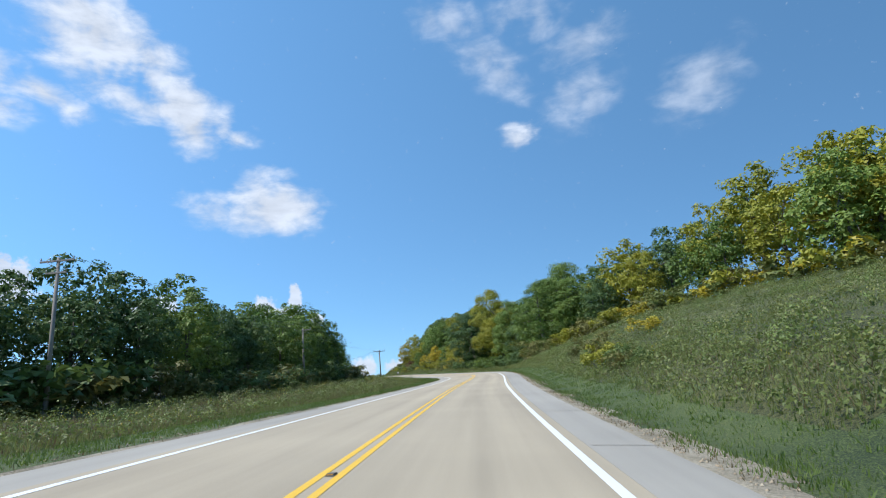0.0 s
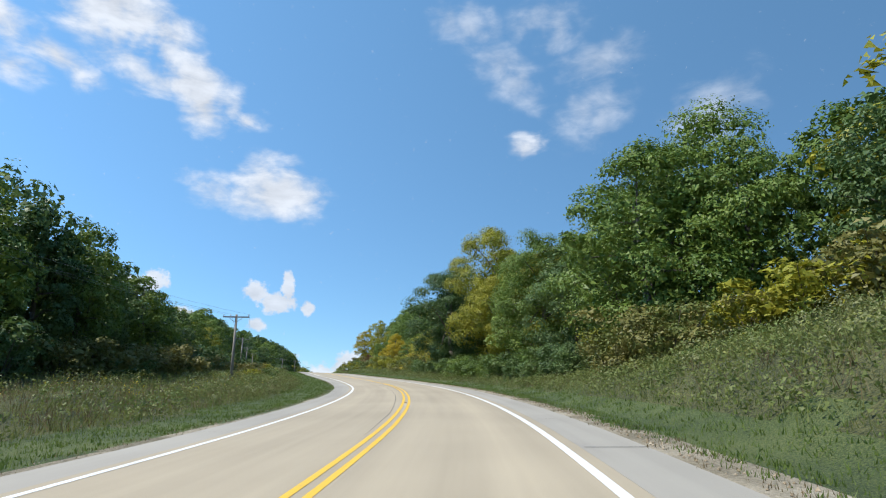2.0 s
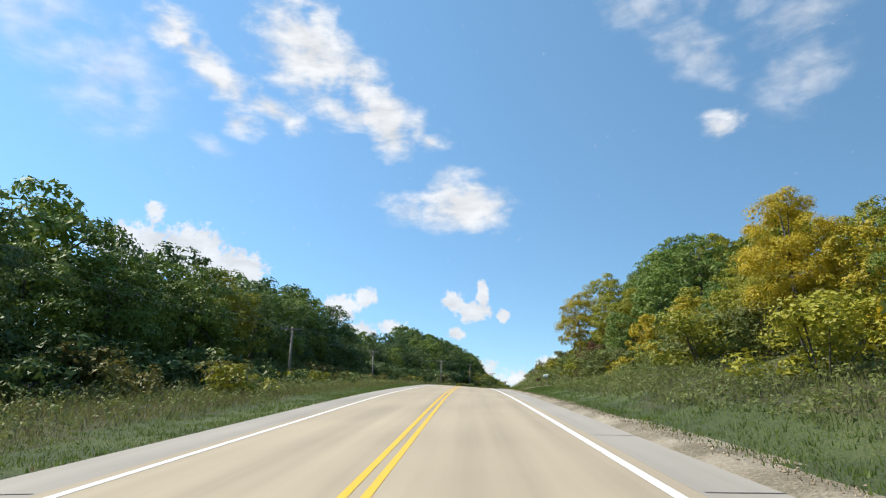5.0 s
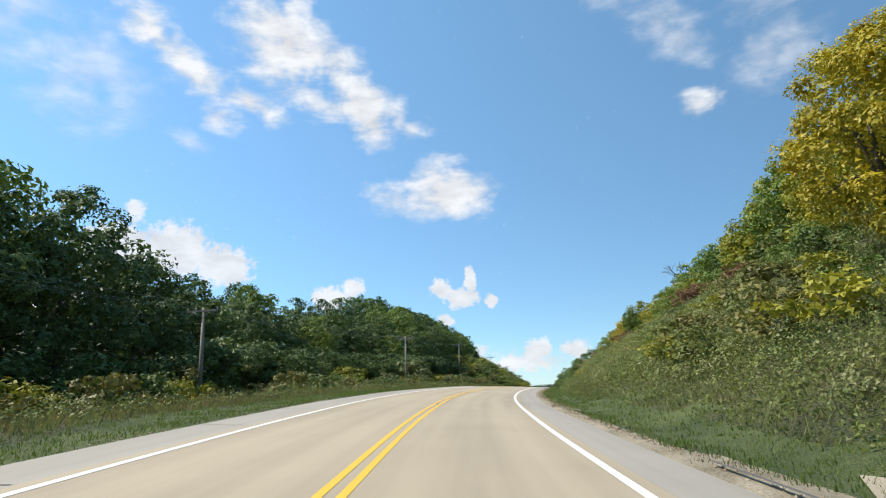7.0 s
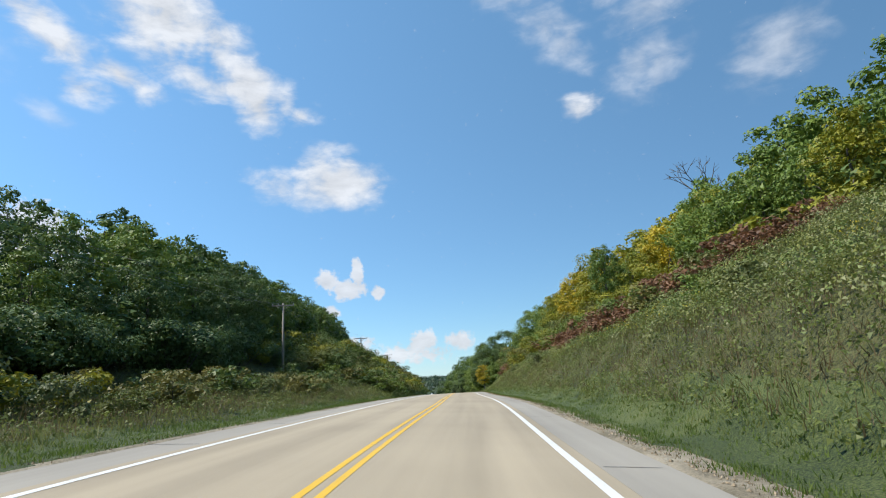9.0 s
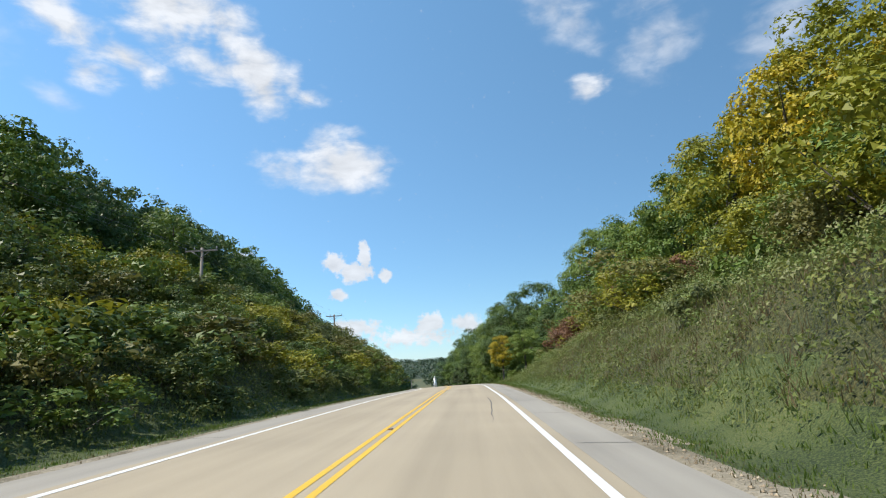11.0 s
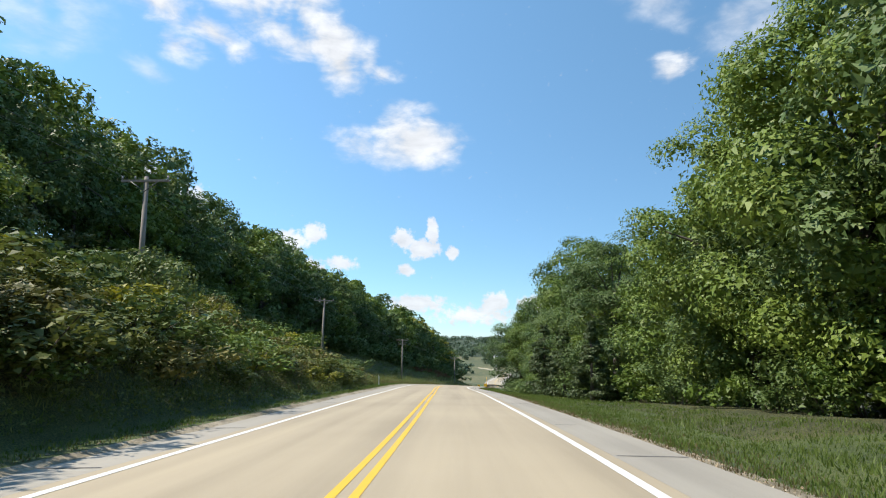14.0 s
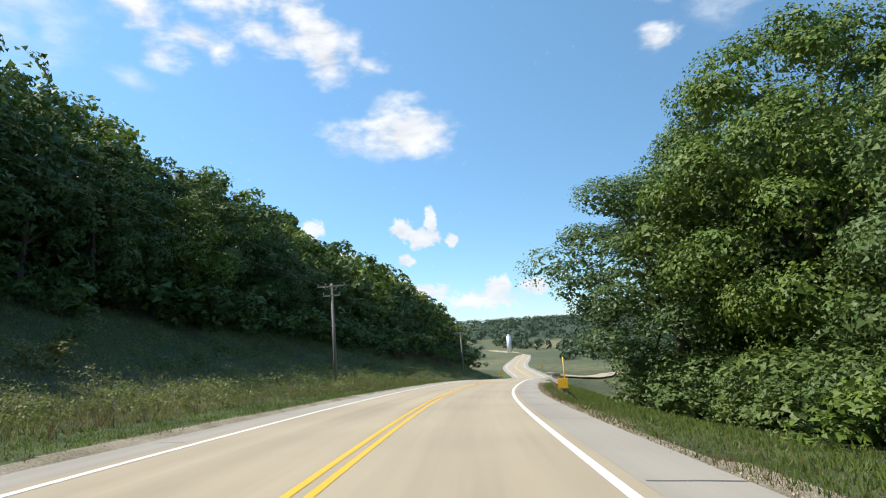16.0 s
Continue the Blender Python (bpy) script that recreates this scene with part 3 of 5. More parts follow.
SHAPES = {
    # crown centre height, half width, half height, clumps, clump size, for a tree 12 m high
    "round": (6.9, 3.7, 4.9, 58, (1.1, 1.8)),
    "tall": (7.2, 3.0, 4.9, 50, (1.0, 1.6)),
    "wide": (6.6, 4.7, 4.9, 66, (1.1, 1.9)),
    "full": (6.0, 4.1, 5.8, 66, (1.1, 1.8)),
    "open": (7.8, 3.6, 4.0, 44, (0.9, 1.5)),
}
TREES = {}
TREE_WORDS = {
    "oak": "dark green broadleaf tree standing at the wood's edge", "elm": "mid-green leafy tree in the roadside wood",
    "ash": "yellow-green tree turning colour at the wood's edge", "walnut": "golden yellow autumn tree beside the road",
}


DENSITY = {4: (506, 0.100, 3), 3: (231, 0.140, 3), 2: (110, 0.205, 3), 1: (44, 0.31, 3), 0: (22, 0.54, 3)}     # leaves a clump, their size and corners, near to far


def build_tree(species, shape, seed, near, tall):
    rng = np.random.RandomState(seed)
    cz, rw, rh, n, (b0, b1) = SHAPES[shape]
    i = np.arange(n) + 0.5
    lat, lon = 1 - 2 * i / n, i * 2.39996 + rng.uniform(0, 6.28)
    u = np.stack([np.cos(lon) * np.sqrt(1 - lat ** 2), np.sin(lon) * np.sqrt(1 - lat ** 2), lat], 1) + rng.normal(size=(n, 3)) * 0.16
    u /= np.linalg.norm(u, axis=1)[:, None]
    bays = rng.normal(size=(7, 3))
    bays /= np.linalg.norm(bays, axis=1)[:, None]
    r = 0.86 - 0.24 * np.clip((u @ bays.T).max(1) * 5 - 4, 0, 1) + rng.uniform(-0.11, 0.09, n)
    c = u * r[:, None] * np.array([rw, rw, rh]) + [0, 0, cz]
    c[:, :2] *= (1.0 - 0.25 * np.clip((c[:, 2] - cz) / rh, 0, 1))[:, None]
    rad = rng.uniform(b0, b1, n) * rng.uniform(0.6, 0.85, n)
    top = rng.randint(n)
    c[top] = (rng.normal() * 0.5, rng.normal() * 0.5, 10.7)
    rad[top] = 1.0
    count, size, corners = DENSITY[near]
    v, soft = leaf_sprays(rng, c, rad, int(count * (1.6 if tall else 1)), size * (0.78 if tall else 1.0), 0.72, corners=corners, outward=u)
    # broad shaded leaf masses fill the heart of the crown
    nc = 26
    core = rng.normal(size=(nc, 3))
    core *= (rng.rand(nc) ** 0.4 * 0.52 / np.linalg.norm(core, axis=1))[:, None]
    core = core * np.array([rw, rw, rh]) + [0, 0, cz]
    v1, soft1 = leaf_sprays(rng, core, rng.uniform(0.22, 0.34, nc) * rw, (11, 33, 33, 55, 99)[near], (0.6, 0.40, 0.36, 0.28, 0.20)[near], corners=corners)
    v, soft = np.concatenate([v, v1]), np.concatenate([soft, soft1])
    v2, soft2 = leaf_sprays(rng, c - u * 0.12, rad * 0.78, (11, 11, 22, 55, 121)[near], (0.62, 0.50, 0.38, 0.27, 0.20)[near], 0.72, corners=corners, outward=u)
    loose = np.repeat(rng.normal(size=(len(v2) // corners, 3)), corners, 0)
    soft2 = loose / np.linalg.norm(loose, axis=1)[:, None]
    v, soft = np.concatenate([v, v2]), np.concatenate([soft, soft2])
    out = (v - [0, 0, cz]) / [rw, rw, rh]
    soft = soft + 0.3 * out
    soft /= np.linalg.norm(soft, axis=1)[:, None]
    v[:, 2] = np.maximum(v[:, 2], 0.4)
    tree = empty(species + "_tree")
    mesh_object("crown", v, threes(v, corners), LEAVES[species], tree, bent=soft)
    bm = bmesh.new()
    lean = rng.normal(size=2) * 0.3
    fork = Vector((lean[0], lean[1], cz - 0.3 * rh))
    tube(bm, (0, 0, -0.5), fork * 0.5, 0.26, 0.20, 8)
    tube(bm, fork * 0.5, fork, 0.20, 0.16, 8)
    tube(bm, fork, (lean[0] * 1.5, lean[1] * 1.5, cz + 0.42 * rh), 0.16, 0.04, 6)
    for i in rng.choice(n, 9 if near > 2 else 4, replace=False):
        a = fork.lerp(Vector((lean[0] * 1.5, lean[1] * 1.5, cz + 0.5 * rh)), rng.uniform(-0.3, 0.7))
        mid = a.lerp(Vector(c[i]), 0.55) + Vector((0, 0, 0.35))
        tube(bm, a, mid, 0.09, 0.055, 5, False)
        tube(bm, mid, Vector(c[i]), 0.055, 0.015, 5, False)
    part("trunk", bm, M_BARK, tree)
    return tagged(tree, TREE_WORDS[species], "tree", "roadside trees")


def add_tree(species, shape, variant, near, x, y, z, height, spin, stretch=1.0):
    tall = height > 15.5 and near == 3
    key = (species, shape, variant, near, tall)
    s = height / 12.0
    m = pose(x, y, z, 0, 0, spin) @ Matrix.Diagonal((s * stretch, s * stretch, s, 1))
    if key not in TREES:
        TREES[key] = build_tree(species, shape, len(TREES) * 7 + 11, near, tall)
        TREES[key].matrix_world = m
        return TREES[key]
    first = TREES[key]
    keep = first.matrix_basis.copy()
    first.matrix_basis = Matrix.Identity(4)
    ob = copy_thing(first, m)
    first.matrix_basis = keep
    return ob


BRUSH = {}
BRUSH_WORDS = {
    "brush": "rough brown and yellow-green roadside bush", "shrub": "leafy green shrub on the grassy bank", "sumac": "low brownish red sumac bush on the hillside", "hazel": "large dark green bush at the wood's foot",
    "dogwood": "olive green dogwood bush on the grassy bank", "bramble": "tangled olive green bramble on the bank", "ash": "yellow-green leafy bush on the bank", "walnut": "low golden yellow bush on the bank", "elm": "green leafy sapling bush by the road", "oak": "dark green leafy bush under the trees",
}


BUSH_DENSITY = {3: (165, 0.082), 2: (66, 0.125), 1: (33, 0.18), 0: (11, 0.30)}


def build_bush(species, seed, fine):
    """A bush about 2 m high and 2.6 m wide, leafy to the ground."""
    rng = np.random.RandomState(seed)
    n = 15
    c = np.stack([rng.normal(size=n) * 0.55, rng.normal(size=n) * 0.55, rng.uniform(0.3, 1.5, n)], 1)
    rad = rng.uniform(0.35, 0.62, n)
    v, soft = leaf_sprays(rng, c, rad, *BUSH_DENSITY[fine])
    v1, soft1 = leaf_sprays(rng, c, rad * 0.62, (11, 11, 22, 44)[fine], (0.30, 0.28, 0.20, 0.13)[fine])
    loose = np.repeat(rng.normal(size=(len(v1) // 3, 3)), 3, 0)
    v, soft = np.concatenate([v, v1]), np.concatenate([soft, loose / np.linalg.norm(loose, axis=1)[:, None]])
    v[:, 2] = np.maximum(v[:, 2], 0.02)
    bush = empty(species + "_bush")
    mesh_object("foliage", v, threes(v), LEAVES[species], bush, bent=soft)
    if fine < 2:
        return tagged(bush, BRUSH_WORDS[species], "bush", "roadside bushes")
    bm = bmesh.new()
    for i in rng.choice(n, 6, replace=False):
        tube(bm, (c[i][0] * 0.25, c[i][1] * 0.25, -0.1), c[i] + [0, 0, 0.25], 0.022, 0.008, 3, False)
    part("stem", bm, M_BARK, bush)
    return tagged(bush, BRUSH_WORDS[species], "bush", "roadside bushes")


def add_bush(species, variant, x, y, z, height, spin, wide=1.0, fine=2):
    key = (species, variant, fine)
    s = height / 2.0
    m = pose(x, y, z, 0, 0, spin) @ Matrix.Diagonal((s * wide, s * wide, s, 1))
    if key not in BRUSH:
        BRUSH[key] = build_bush(species, len(BRUSH) * 5 + 301, fine)
        BRUSH[key].matrix_world = m
        return BRUSH[key]
    first = BRUSH[key]
    keep = first.matrix_basis.copy()
    first.matrix_basis = Matrix.Identity(4)
    ob = copy_thing(first, m)
    first.matrix_basis = keep
    return ob


# tree heights along y
TALL_RIGHT = [(-40, 15), (40, 17.5), (70, 16.5), (88, 13), (100, 14), (108, 17), (118, 17.5), (125, 16), (132, 14.2), (154, 15), (162, 11), (168, 7.5), (205, 6.5), (235, 7.5), (252, 9), (275, 11.0), (290, 14), (322, 14.5), (347, 12.5), (375, 13), (400, 14), (430, 15), (445, 15), (466, 15.5), (472, 18.5),
              (480, 19), (489, 17), (500, 16.5), (512, 18.5), (520, 15.5), (530, 14), (544, 15.2), (552, 13.5), (560, 13.5), (575, 14.5), (590, 14.5), (606, 12), (700, 12)]
TALL_LEFT = [(-40, 13.5), (40, 13.5), (62, 12), (84, 12.8), (112, 14.5), (124, 15), (138, 12), (150, 9.5), (185, 11), (205, 12.5), (245, 14), (262, 18), (289, 18), (298, 11.5), (345, 10.5), (365, 11.5), (395, 13), (453, 11.5), (510, 13), (540, 16), (565, 17.5), (600, 18.5), (625, 16.5), (650, 15.5), (680, 15), (720, 14)]
# kinds of tree along the road: from y, then the mix
MIX_RIGHT = [(-60, ["ash", "ash", "elm", "ash", "walnut"]), (84, ["ash", "elm", "elm", "oak"]), (104, ["elm", "oak", "elm"]), (150, ["elm", "oak", "elm", "ash"]),
             (166, ["ash", "ash", "elm", "walnut", "ash"]), (255, ["elm", "ash", "elm"]), (280, ["elm", "ash", "elm", "ash", "oak"]), (395, ["ash", "elm", "walnut", "ash"]), (440, ["elm", "elm", "oak", "ash"]), (478, ["elm", "oak"]),
             (512, ["elm", "oak", "oak"])]
MIX_LEFT = [(-60, ["oak", "oak", "elm"]), (95, ["oak", "elm", "oak"]), (140, ["elm", "oak", "ash", "elm"]), (230, ["oak", "oak", "elm"]), (400, ["oak", "elm", "oak"]), (690, ["oak", "elm", "ash"])]


def mix_at(rows, y):
    return [m for y0, m in rows if y0 <= y][-1]


def plant_woods():
    rng = np.random.RandomState(5)
    for side, tall, mixes, y0, y1 in ((1, TALL_RIGHT, MIX_RIGHT, -10, 606), (-1, TALL_LEFT, MIX_LEFT, 8, 740)):
        y = y0
        while y < y1:
            edge = float(tree_edge(side, y))
            height = float(np.interp(y, *np.array(tall, float).T))
            for row, (back, size) in enumerate(((1.5, 0.78), (6.5, 1.0), (14.0, 1.02), (25.0, 1.0))):
                if row == 3 and not ((side < 0 and 400 < y < 700) or (side > 0 and (30 < y < 90 or 290 < y < 410))):
                    continue
                if (side > 0 and row == 2 and 470 < y < 530) or (row == 2 and rng.rand() < (0.6 if side < 0 and y < 330 else 0.25)):
                    continue
                off = side * (edge + back + rng.uniform(-1.3, 1.8))
                yy = y + rng.uniform(-1.8, 1.8) + row * 1.3
                if side > 0 and ((244 < yy < 255 and abs(off) < 40) or (row < 2 and 142 < yy < 153)):
                    continue
                x, yy, z = spot(yy, off)
                sp = mix_at(mixes, yy)
                sp = sp[rng.randint(len(sp))]
                shape = "full" if (row < 2 and side < 0 and (yy > 540 or 130 < yy < 400)) or (side > 0 and yy > 472) else ["full", "full", "round", "wide"][rng.randint(4)] if row < 2 else ["round", "wide", "tall", "open"][rng.randint(4)]
                near = 0 if yy > 650 or (row == 3 and abs(off) > 36) else 4 if row == 0 and abs(off) < 14 and yy < 612 else 3 if yy < 612 and ((row == 0 and abs(off) < 16.5) or (row < 2 and height > 15.5 and abs(off) < 25)) else 2 if (abs(off) < (25 if row else 29) and row < 2 and yy > 15) or (side > 0 and yy > 430 and abs(off) < 30) else 1
                add_tree(sp, shape, rng.randint(2), near, x, yy, z - 0.2, height * size * rng.uniform(0.86, 1.14), rng.uniform(0, 360), rng.uniform(0.95, 1.2))
            y += rng.uniform(5.2, 7.2) if edge < 30 else rng.uniform(6.0, 8.5)


plant_woods()


def plant_single():
    """Trees that stand out on their own."""
    for sp, shape, y, off, h, wide in [
            ("ash", "full", 146.5, 14.8, 19.0, 0.95), ("ash", "full", 142.5, 15.5, 13.5, 1.1), ("oak", "full", 151.0, 17.5, 14.0, 1.2), ("oak", "full", 161.0, 14.5, 13.0, 1.1), ("oak", "full", 155.5, 12.0, 16.5, 1.12), ("oak", "full", 158.0, 14.5, 12.0, 1.3), ("ash", "full", 128.0, 15.0, 12.5, 0.9),
            ("walnut", "open", 500.5, 12.0, 8.8, 1.05), ("walnut", "full", 273.5, 18.0, 10.5, 1.1), ("ash", "full", 281.0, 23.5, 12.0, 1.0), ("elm", "open", 489.5, 14.0, 8.4, 1.3), ("oak", "full", 600.0, 12.4, 14.5, 1.35), ("oak", "full", 607.0, 18.0, 20.0, 1.2), ("oak", "full", 598.0, 18.0, 19.5, 1.1), ("elm", "full", 594.0, 15.2, 17.5, 1.0), ("oak", "full", 614.0, 24.0, 21.0, 1.2),
            ("oak", "full", 570.0, 17.0, 20.0, 1.0), ("elm", "full", 561.0, 16.0, 17.5, 1.0), ("elm", "full", 519.0, 15.0, 17.5, 1.05), ("oak", "full", 513.0, 17.0, 19.0, 1.1), ("elm", "full", 526.5, 14.5, 14.5, 1.0), ("oak", "full", 474.5, 24.0, 20.5, 1.1), ("elm", "full", 468.0, 22.5, 19.0, 1.1), ("oak", "full", 480.0, 31.0, 14.5, 1.3), ("oak", "full", 487.0, 29.0, 13.5, 1.3), ("oak", "full", 494.0, 28.0, 13.5, 1.3), ("oak", "full", 501.0, 27.0, 13.5, 1.3), ("oak", "full", 508.0, 25.0, 13.5, 1.3), ("elm", "open", 404.0, 22.5, 12.0, 0.7), ("walnut", "round", 206.0, 15.0, 7.0, 1.0)]:
        x, y, z = spot(y, off)
        add_tree(sp, shape, 5, 4 if abs(off) < 16 else 3, x, y, z - 0.1, h, 37 * y % 360, wide)


plant_single()


def plant_brush():
    rng = np.random.RandomState(9)

    def band(side, y0, y1, step, near, far, kinds, h0, h1, wide=1.2):
        y = y0
        while y < y1:
            a, b = (v(y) if callable(v) else v for v in (near, far))
            off = side * rng.uniform(a, b)
            x, yy, z = spot(y, off)
            high = min(rng.uniform(h0, h1), (1.3 if side < 0 and y > 388 else 0.8) + 0.5 * max(0.0, abs(off) - 7.5))
            fine = 3 if high > 2.2 and y < 608 and (abs(off) < 15 or (y > 285 and abs(off) < 24)) else 2 if high > 2.2 and abs(off) < 26 and y < 600 else 2 if abs(off) < 11.0 else 1 if abs(off) < 24 else 0
            if not (side > 0 and 245.5 < y < 255):
                add_bush(kinds[rng.randint(len(kinds))], rng.randint(2), x, yy, z - 0.05, high, rng.uniform(0, 360), wide * rng.uniform(0.85, 1.3), fine)
            y += step * rng.uniform(0.6, 1.4)

    r_edge, l_edge = (lambda y: float(tree_edge(1, y))), (lambda y: float(tree_edge(-1, y)))
    # foot of the woods
    band(1, 40, 108, 0.9, lambda y: r_edge(y) - 6.5, lambda y: r_edge(y) + 1.0, ["bramble", "walnut", "ash", "brush"], 1.8, 3.8)
    band(1, 166, 245, 1.1, lambda y: r_edge(y) - 4.5, lambda y: r_edge(y) + 1.0, ["bramble", "ash", "brush", "walnut", "bramble"], 1.3, 3.0)
    band(1, 112, 166, 1.5, lambda y: r_edge(y) - 3.6, lambda y: r_edge(y) - 0.5, ["oak", "elm", "hazel", "hazel"], 1.3, 3.4)
    band(1, 256, 286, 2.0, 10.5, 16, ["bramble", "ash", "brush"], 1.0, 2.2)
    band(1, 256, 292, 0.9, 15, 28, ["bramble", "ash", "shrub", "brush", "elm", "sumac"], 1.0, 2.6)
    band(1, 226, 247, 0.9, 17, 24, ["hazel", "elm", "oak"], 2.0, 3.6)
    band(1, 585, 606, 1.0, 12.0, 16, ["oak", "hazel"], 2.4, 4.2)
    band(1, 596, 608, 0.9, 12.0, 18, ["hazel", "oak"], 3.4, 5.2)
    band(1, 470, 540, 1.7, lambda y: r_edge(y) - 1.2, lambda y: r_edge(y) + 1.0, ["elm", "hazel", "oak"], 1.2, 3.4)
    band(1, 540, 606, 1.5, lambda y: r_edge(y) - 1.2, lambda y: r_edge(y) + 1.0, ["hazel", "oak"], 1.4, 3.4)
    band(-1, 10, 300, 1.5, lambda y: l_edge(y) - 3.5, lambda y: l_edge(y), ["oak", "hazel", "brush"], 1.6, 3.8)
    band(-1, 290, 395, 1.3, lambda y: l_edge(y) - 3.0, lambda y: l_edge(y) + 2.5, ["oak", "hazel", "hazel"], 3.0, 5.5)
    band(-1, 150, 345, 3.0, 12, 17, ["brush", "shrub", "ash"], 1.0, 2.2)
    band(-1, 300, 388, 1.6, 9.5, 17, ["brush", "bramble", "dogwood", "shrub"], 0.9, 2.0)
    # steep bank on the other side
    band(-1, 392, 560, 0.65, 7.4, 13, ["shrub", "bramble", "elm", "bramble", "ash", "brush"], 1.0, 2.2, 1.5)
    band(-1, 385, 562, 1.0, 13, 28, ["shrub", "brush", "elm", "bramble", "dogwood", "ash"], 1.8, 3.8)
    band(-1, 395, 520, 2.8, 17, 26, ["ash", "elm", "shrub"], 2.8, 4.6)
    band(-1, 545, 720, 1.4, lambda y: l_edge(y) - 4, lambda y: l_edge(y) + 2, ["shrub", "hazel", "oak"], 2.0, 4.5)
    band(-1, 545, 660, 2.2, lambda y: l_edge(y) + 4, lambda y: l_edge(y) + 11, ["hazel", "oak"], 4.0, 6.5)
    band(1, 474, 520, 1.8, lambda y: r_edge(y) + 3, lambda y: r_edge(y) + 10, ["hazel", "oak"], 4.0, 6.0)
    band(-1, 560, 680, 6, 11, 20, ["shrub", "brush"], 0.6, 1.4)
    band(-1, 655, 690, 1.6, 14, 20, ["sumac"], 1.0, 1.8)
    # open hillside: a patch of sumac in the meadow, yellowing bushes above it
    foot = lambda y: float(np.interp(y, (350, 356, 375, 394), (16, 11.8, 10.8, 13)))
    head = lambda y: float(np.interp(y, (350, 356, 375, 394), (21.5, 23.5, 23, 20)))
    band(1, 350, 394, 0.18, foot, head, ["sumac", "sumac", "brush", "sumac", "bramble"], 1.1, 2.2)
    band(1, 315, 345, 0.34, lambda y: float(np.interp(y, (315, 322, 332, 345), (20, 19.5, 23, 28))), lambda y: float(np.interp(y, (315, 322, 345), (27, 31, 32))), ["sumac", "sumac", "brush", "bramble"], 1.2, 2.4)
    band(1, 366, 440, 0.75, lambda y: max(11.5, float(np.interp(y, (366, 376, 384), (13, 20, 12)))), lambda y: r_edge(y) - 0.5, ["ash", "bramble", "brush", "ash", "elm"], 1.8, 3.8)
    band(1, 285, 375, 1.3, lambda y: r_edge(y) - 4, lambda y: r_edge(y) + 2, ["ash", "bramble", "ash", "hazel"], 2.0, 4.2)
    band(1, 315, 470, 2.6, 9.5, 20, ["shrub", "dogwood", "elm", "bramble"], 0.7, 1.5)
    band(1, 290, 315, 2.0, 12.5, 20, ["shrub", "dogwood", "elm"], 0.7, 1.5)
    band(1, 425, 470, 0.9, 11.5, 18, ["brush", "ash", "elm", "sumac", "bramble"], 1.8, 3.8)
    for y, off, sp, h in [(35.3, 9.0, "ash", 1.4), (33.0, 9.5, "shrub", 1.35), (37.8, 9.8, "ash", 1.5), (42, 9.7, "brush", 1.9), (31, 9.2, "brush", 1.1), (29, 9.6, "shrub", 1.0), (51.5, 16, "walnut", 1.9), (53, 10, "brush", 1.2), (60, 14, "brush", 1.3), (44, 10.5, "shrub", 1.3),
                          (334, -14.6, "dogwood", 4.2), (337, -15.8, "dogwood", 3.8), (319, -21, "ash", 3.0), (316, -18.5, "ash", 3.0), (584, 11.5, "elm", 2.2), (545, 12.5, "oak", 3.0)]:
        x, y, z = spot(y, off)
        add_bush(sp, 0, x, y, z - 0.05, h, 50 * y % 360, 1.25)


plant_brush()


# ---- grass, weeds and flowers ----
def blades(rng, x, y, z, side, count, height, width, lean, spread, rise):
    """Tapered blades in tufts: three corners each."""
    n = len(x)
    k = np.repeat(np.arange(n), count)
    a = rng.uniform(0, 6.283, n * count)
    r = rng.uniform(0, 1, n * count) ** 0.5 * spread
    px, py = x[k] + r * np.cos(a), y[k] + r * np.sin(a)
    h = height[k] * rng.uniform(0.55, 1.15, n * count)
    b = rng.uniform(0, 6.283, n * count)
    w = width[k] * rng.uniform(0.5, 1.2, n * count) * 0.5
    l = h * lean * rng.uniform(0.1, 1.0, n * count)
    base0 = np.stack([px - w * np.cos(b), py - w * np.sin(b), z[k] - 0.03], 1)
    base1 = np.stack([px + w * np.cos(b), py + w * np.sin(b), z[k] - 0.03], 1)
    c = rng.uniform(0, 6.283, n * count)
    tip = np.stack([px + l * np.cos(c), py + l * np.sin(c), z[k] + h], 1)
    v = np.stack([base0, base1, tip], 1)
    # blades face the road and share the soft upward shading of the sward
    face = np.cross(v[:, 1] - v[:, 0], v[:, 2] - v[:, 0])
    away = face[:, 0] * np.repeat(-side * 0.5, count) - face[:, 1] * 0.85 < 0
    v[away] = v[away][:, [1, 0, 2]]
    face[away] *= -1
    lift = np.clip(rise + np.repeat(side, count) * 0.28, 0.25, 1.0)[:, None]
    soft = face / np.linalg.norm(face, axis=1)[:, None] * (1.25 - lift) + [0, 0, 1] * lift
    return v.reshape(-1, 3), np.repeat(soft / np.linalg.norm(soft, axis=1)[:, None], 3, 0)


def on_drive(y, off):
    """Whether a place lies on the driveway."""
    centre = np.interp(off, (5, 8, 12, 60), (251.6, 250.0, 249.4, 245.0))
    return (np.abs(y - centre) < np.interp(off, (5, 6, 7, 8.5, 12), (6.4, 5.1, 3.7, 2.4, 1.6)) + 0.1) & (off > 0)


def scatter(rng, n, side, y0, y1, near, far):
    y = rng.uniform(y0, y1, n)
    a = near(y) if callable(near) else np.full(n, float(near))
    b = far(y) if callable(far) else np.full(n, float(far))
    off = side * (a + (b - a) * rng.rand(n))
    xc, zc, c, bank = road_at(y)
    x = xc + off / c
    keep = ~((side > 0) & on_drive(y, off))
    x, y, off = x[keep], y[keep], off[keep]
    return x, y, ground_z(x, y), off


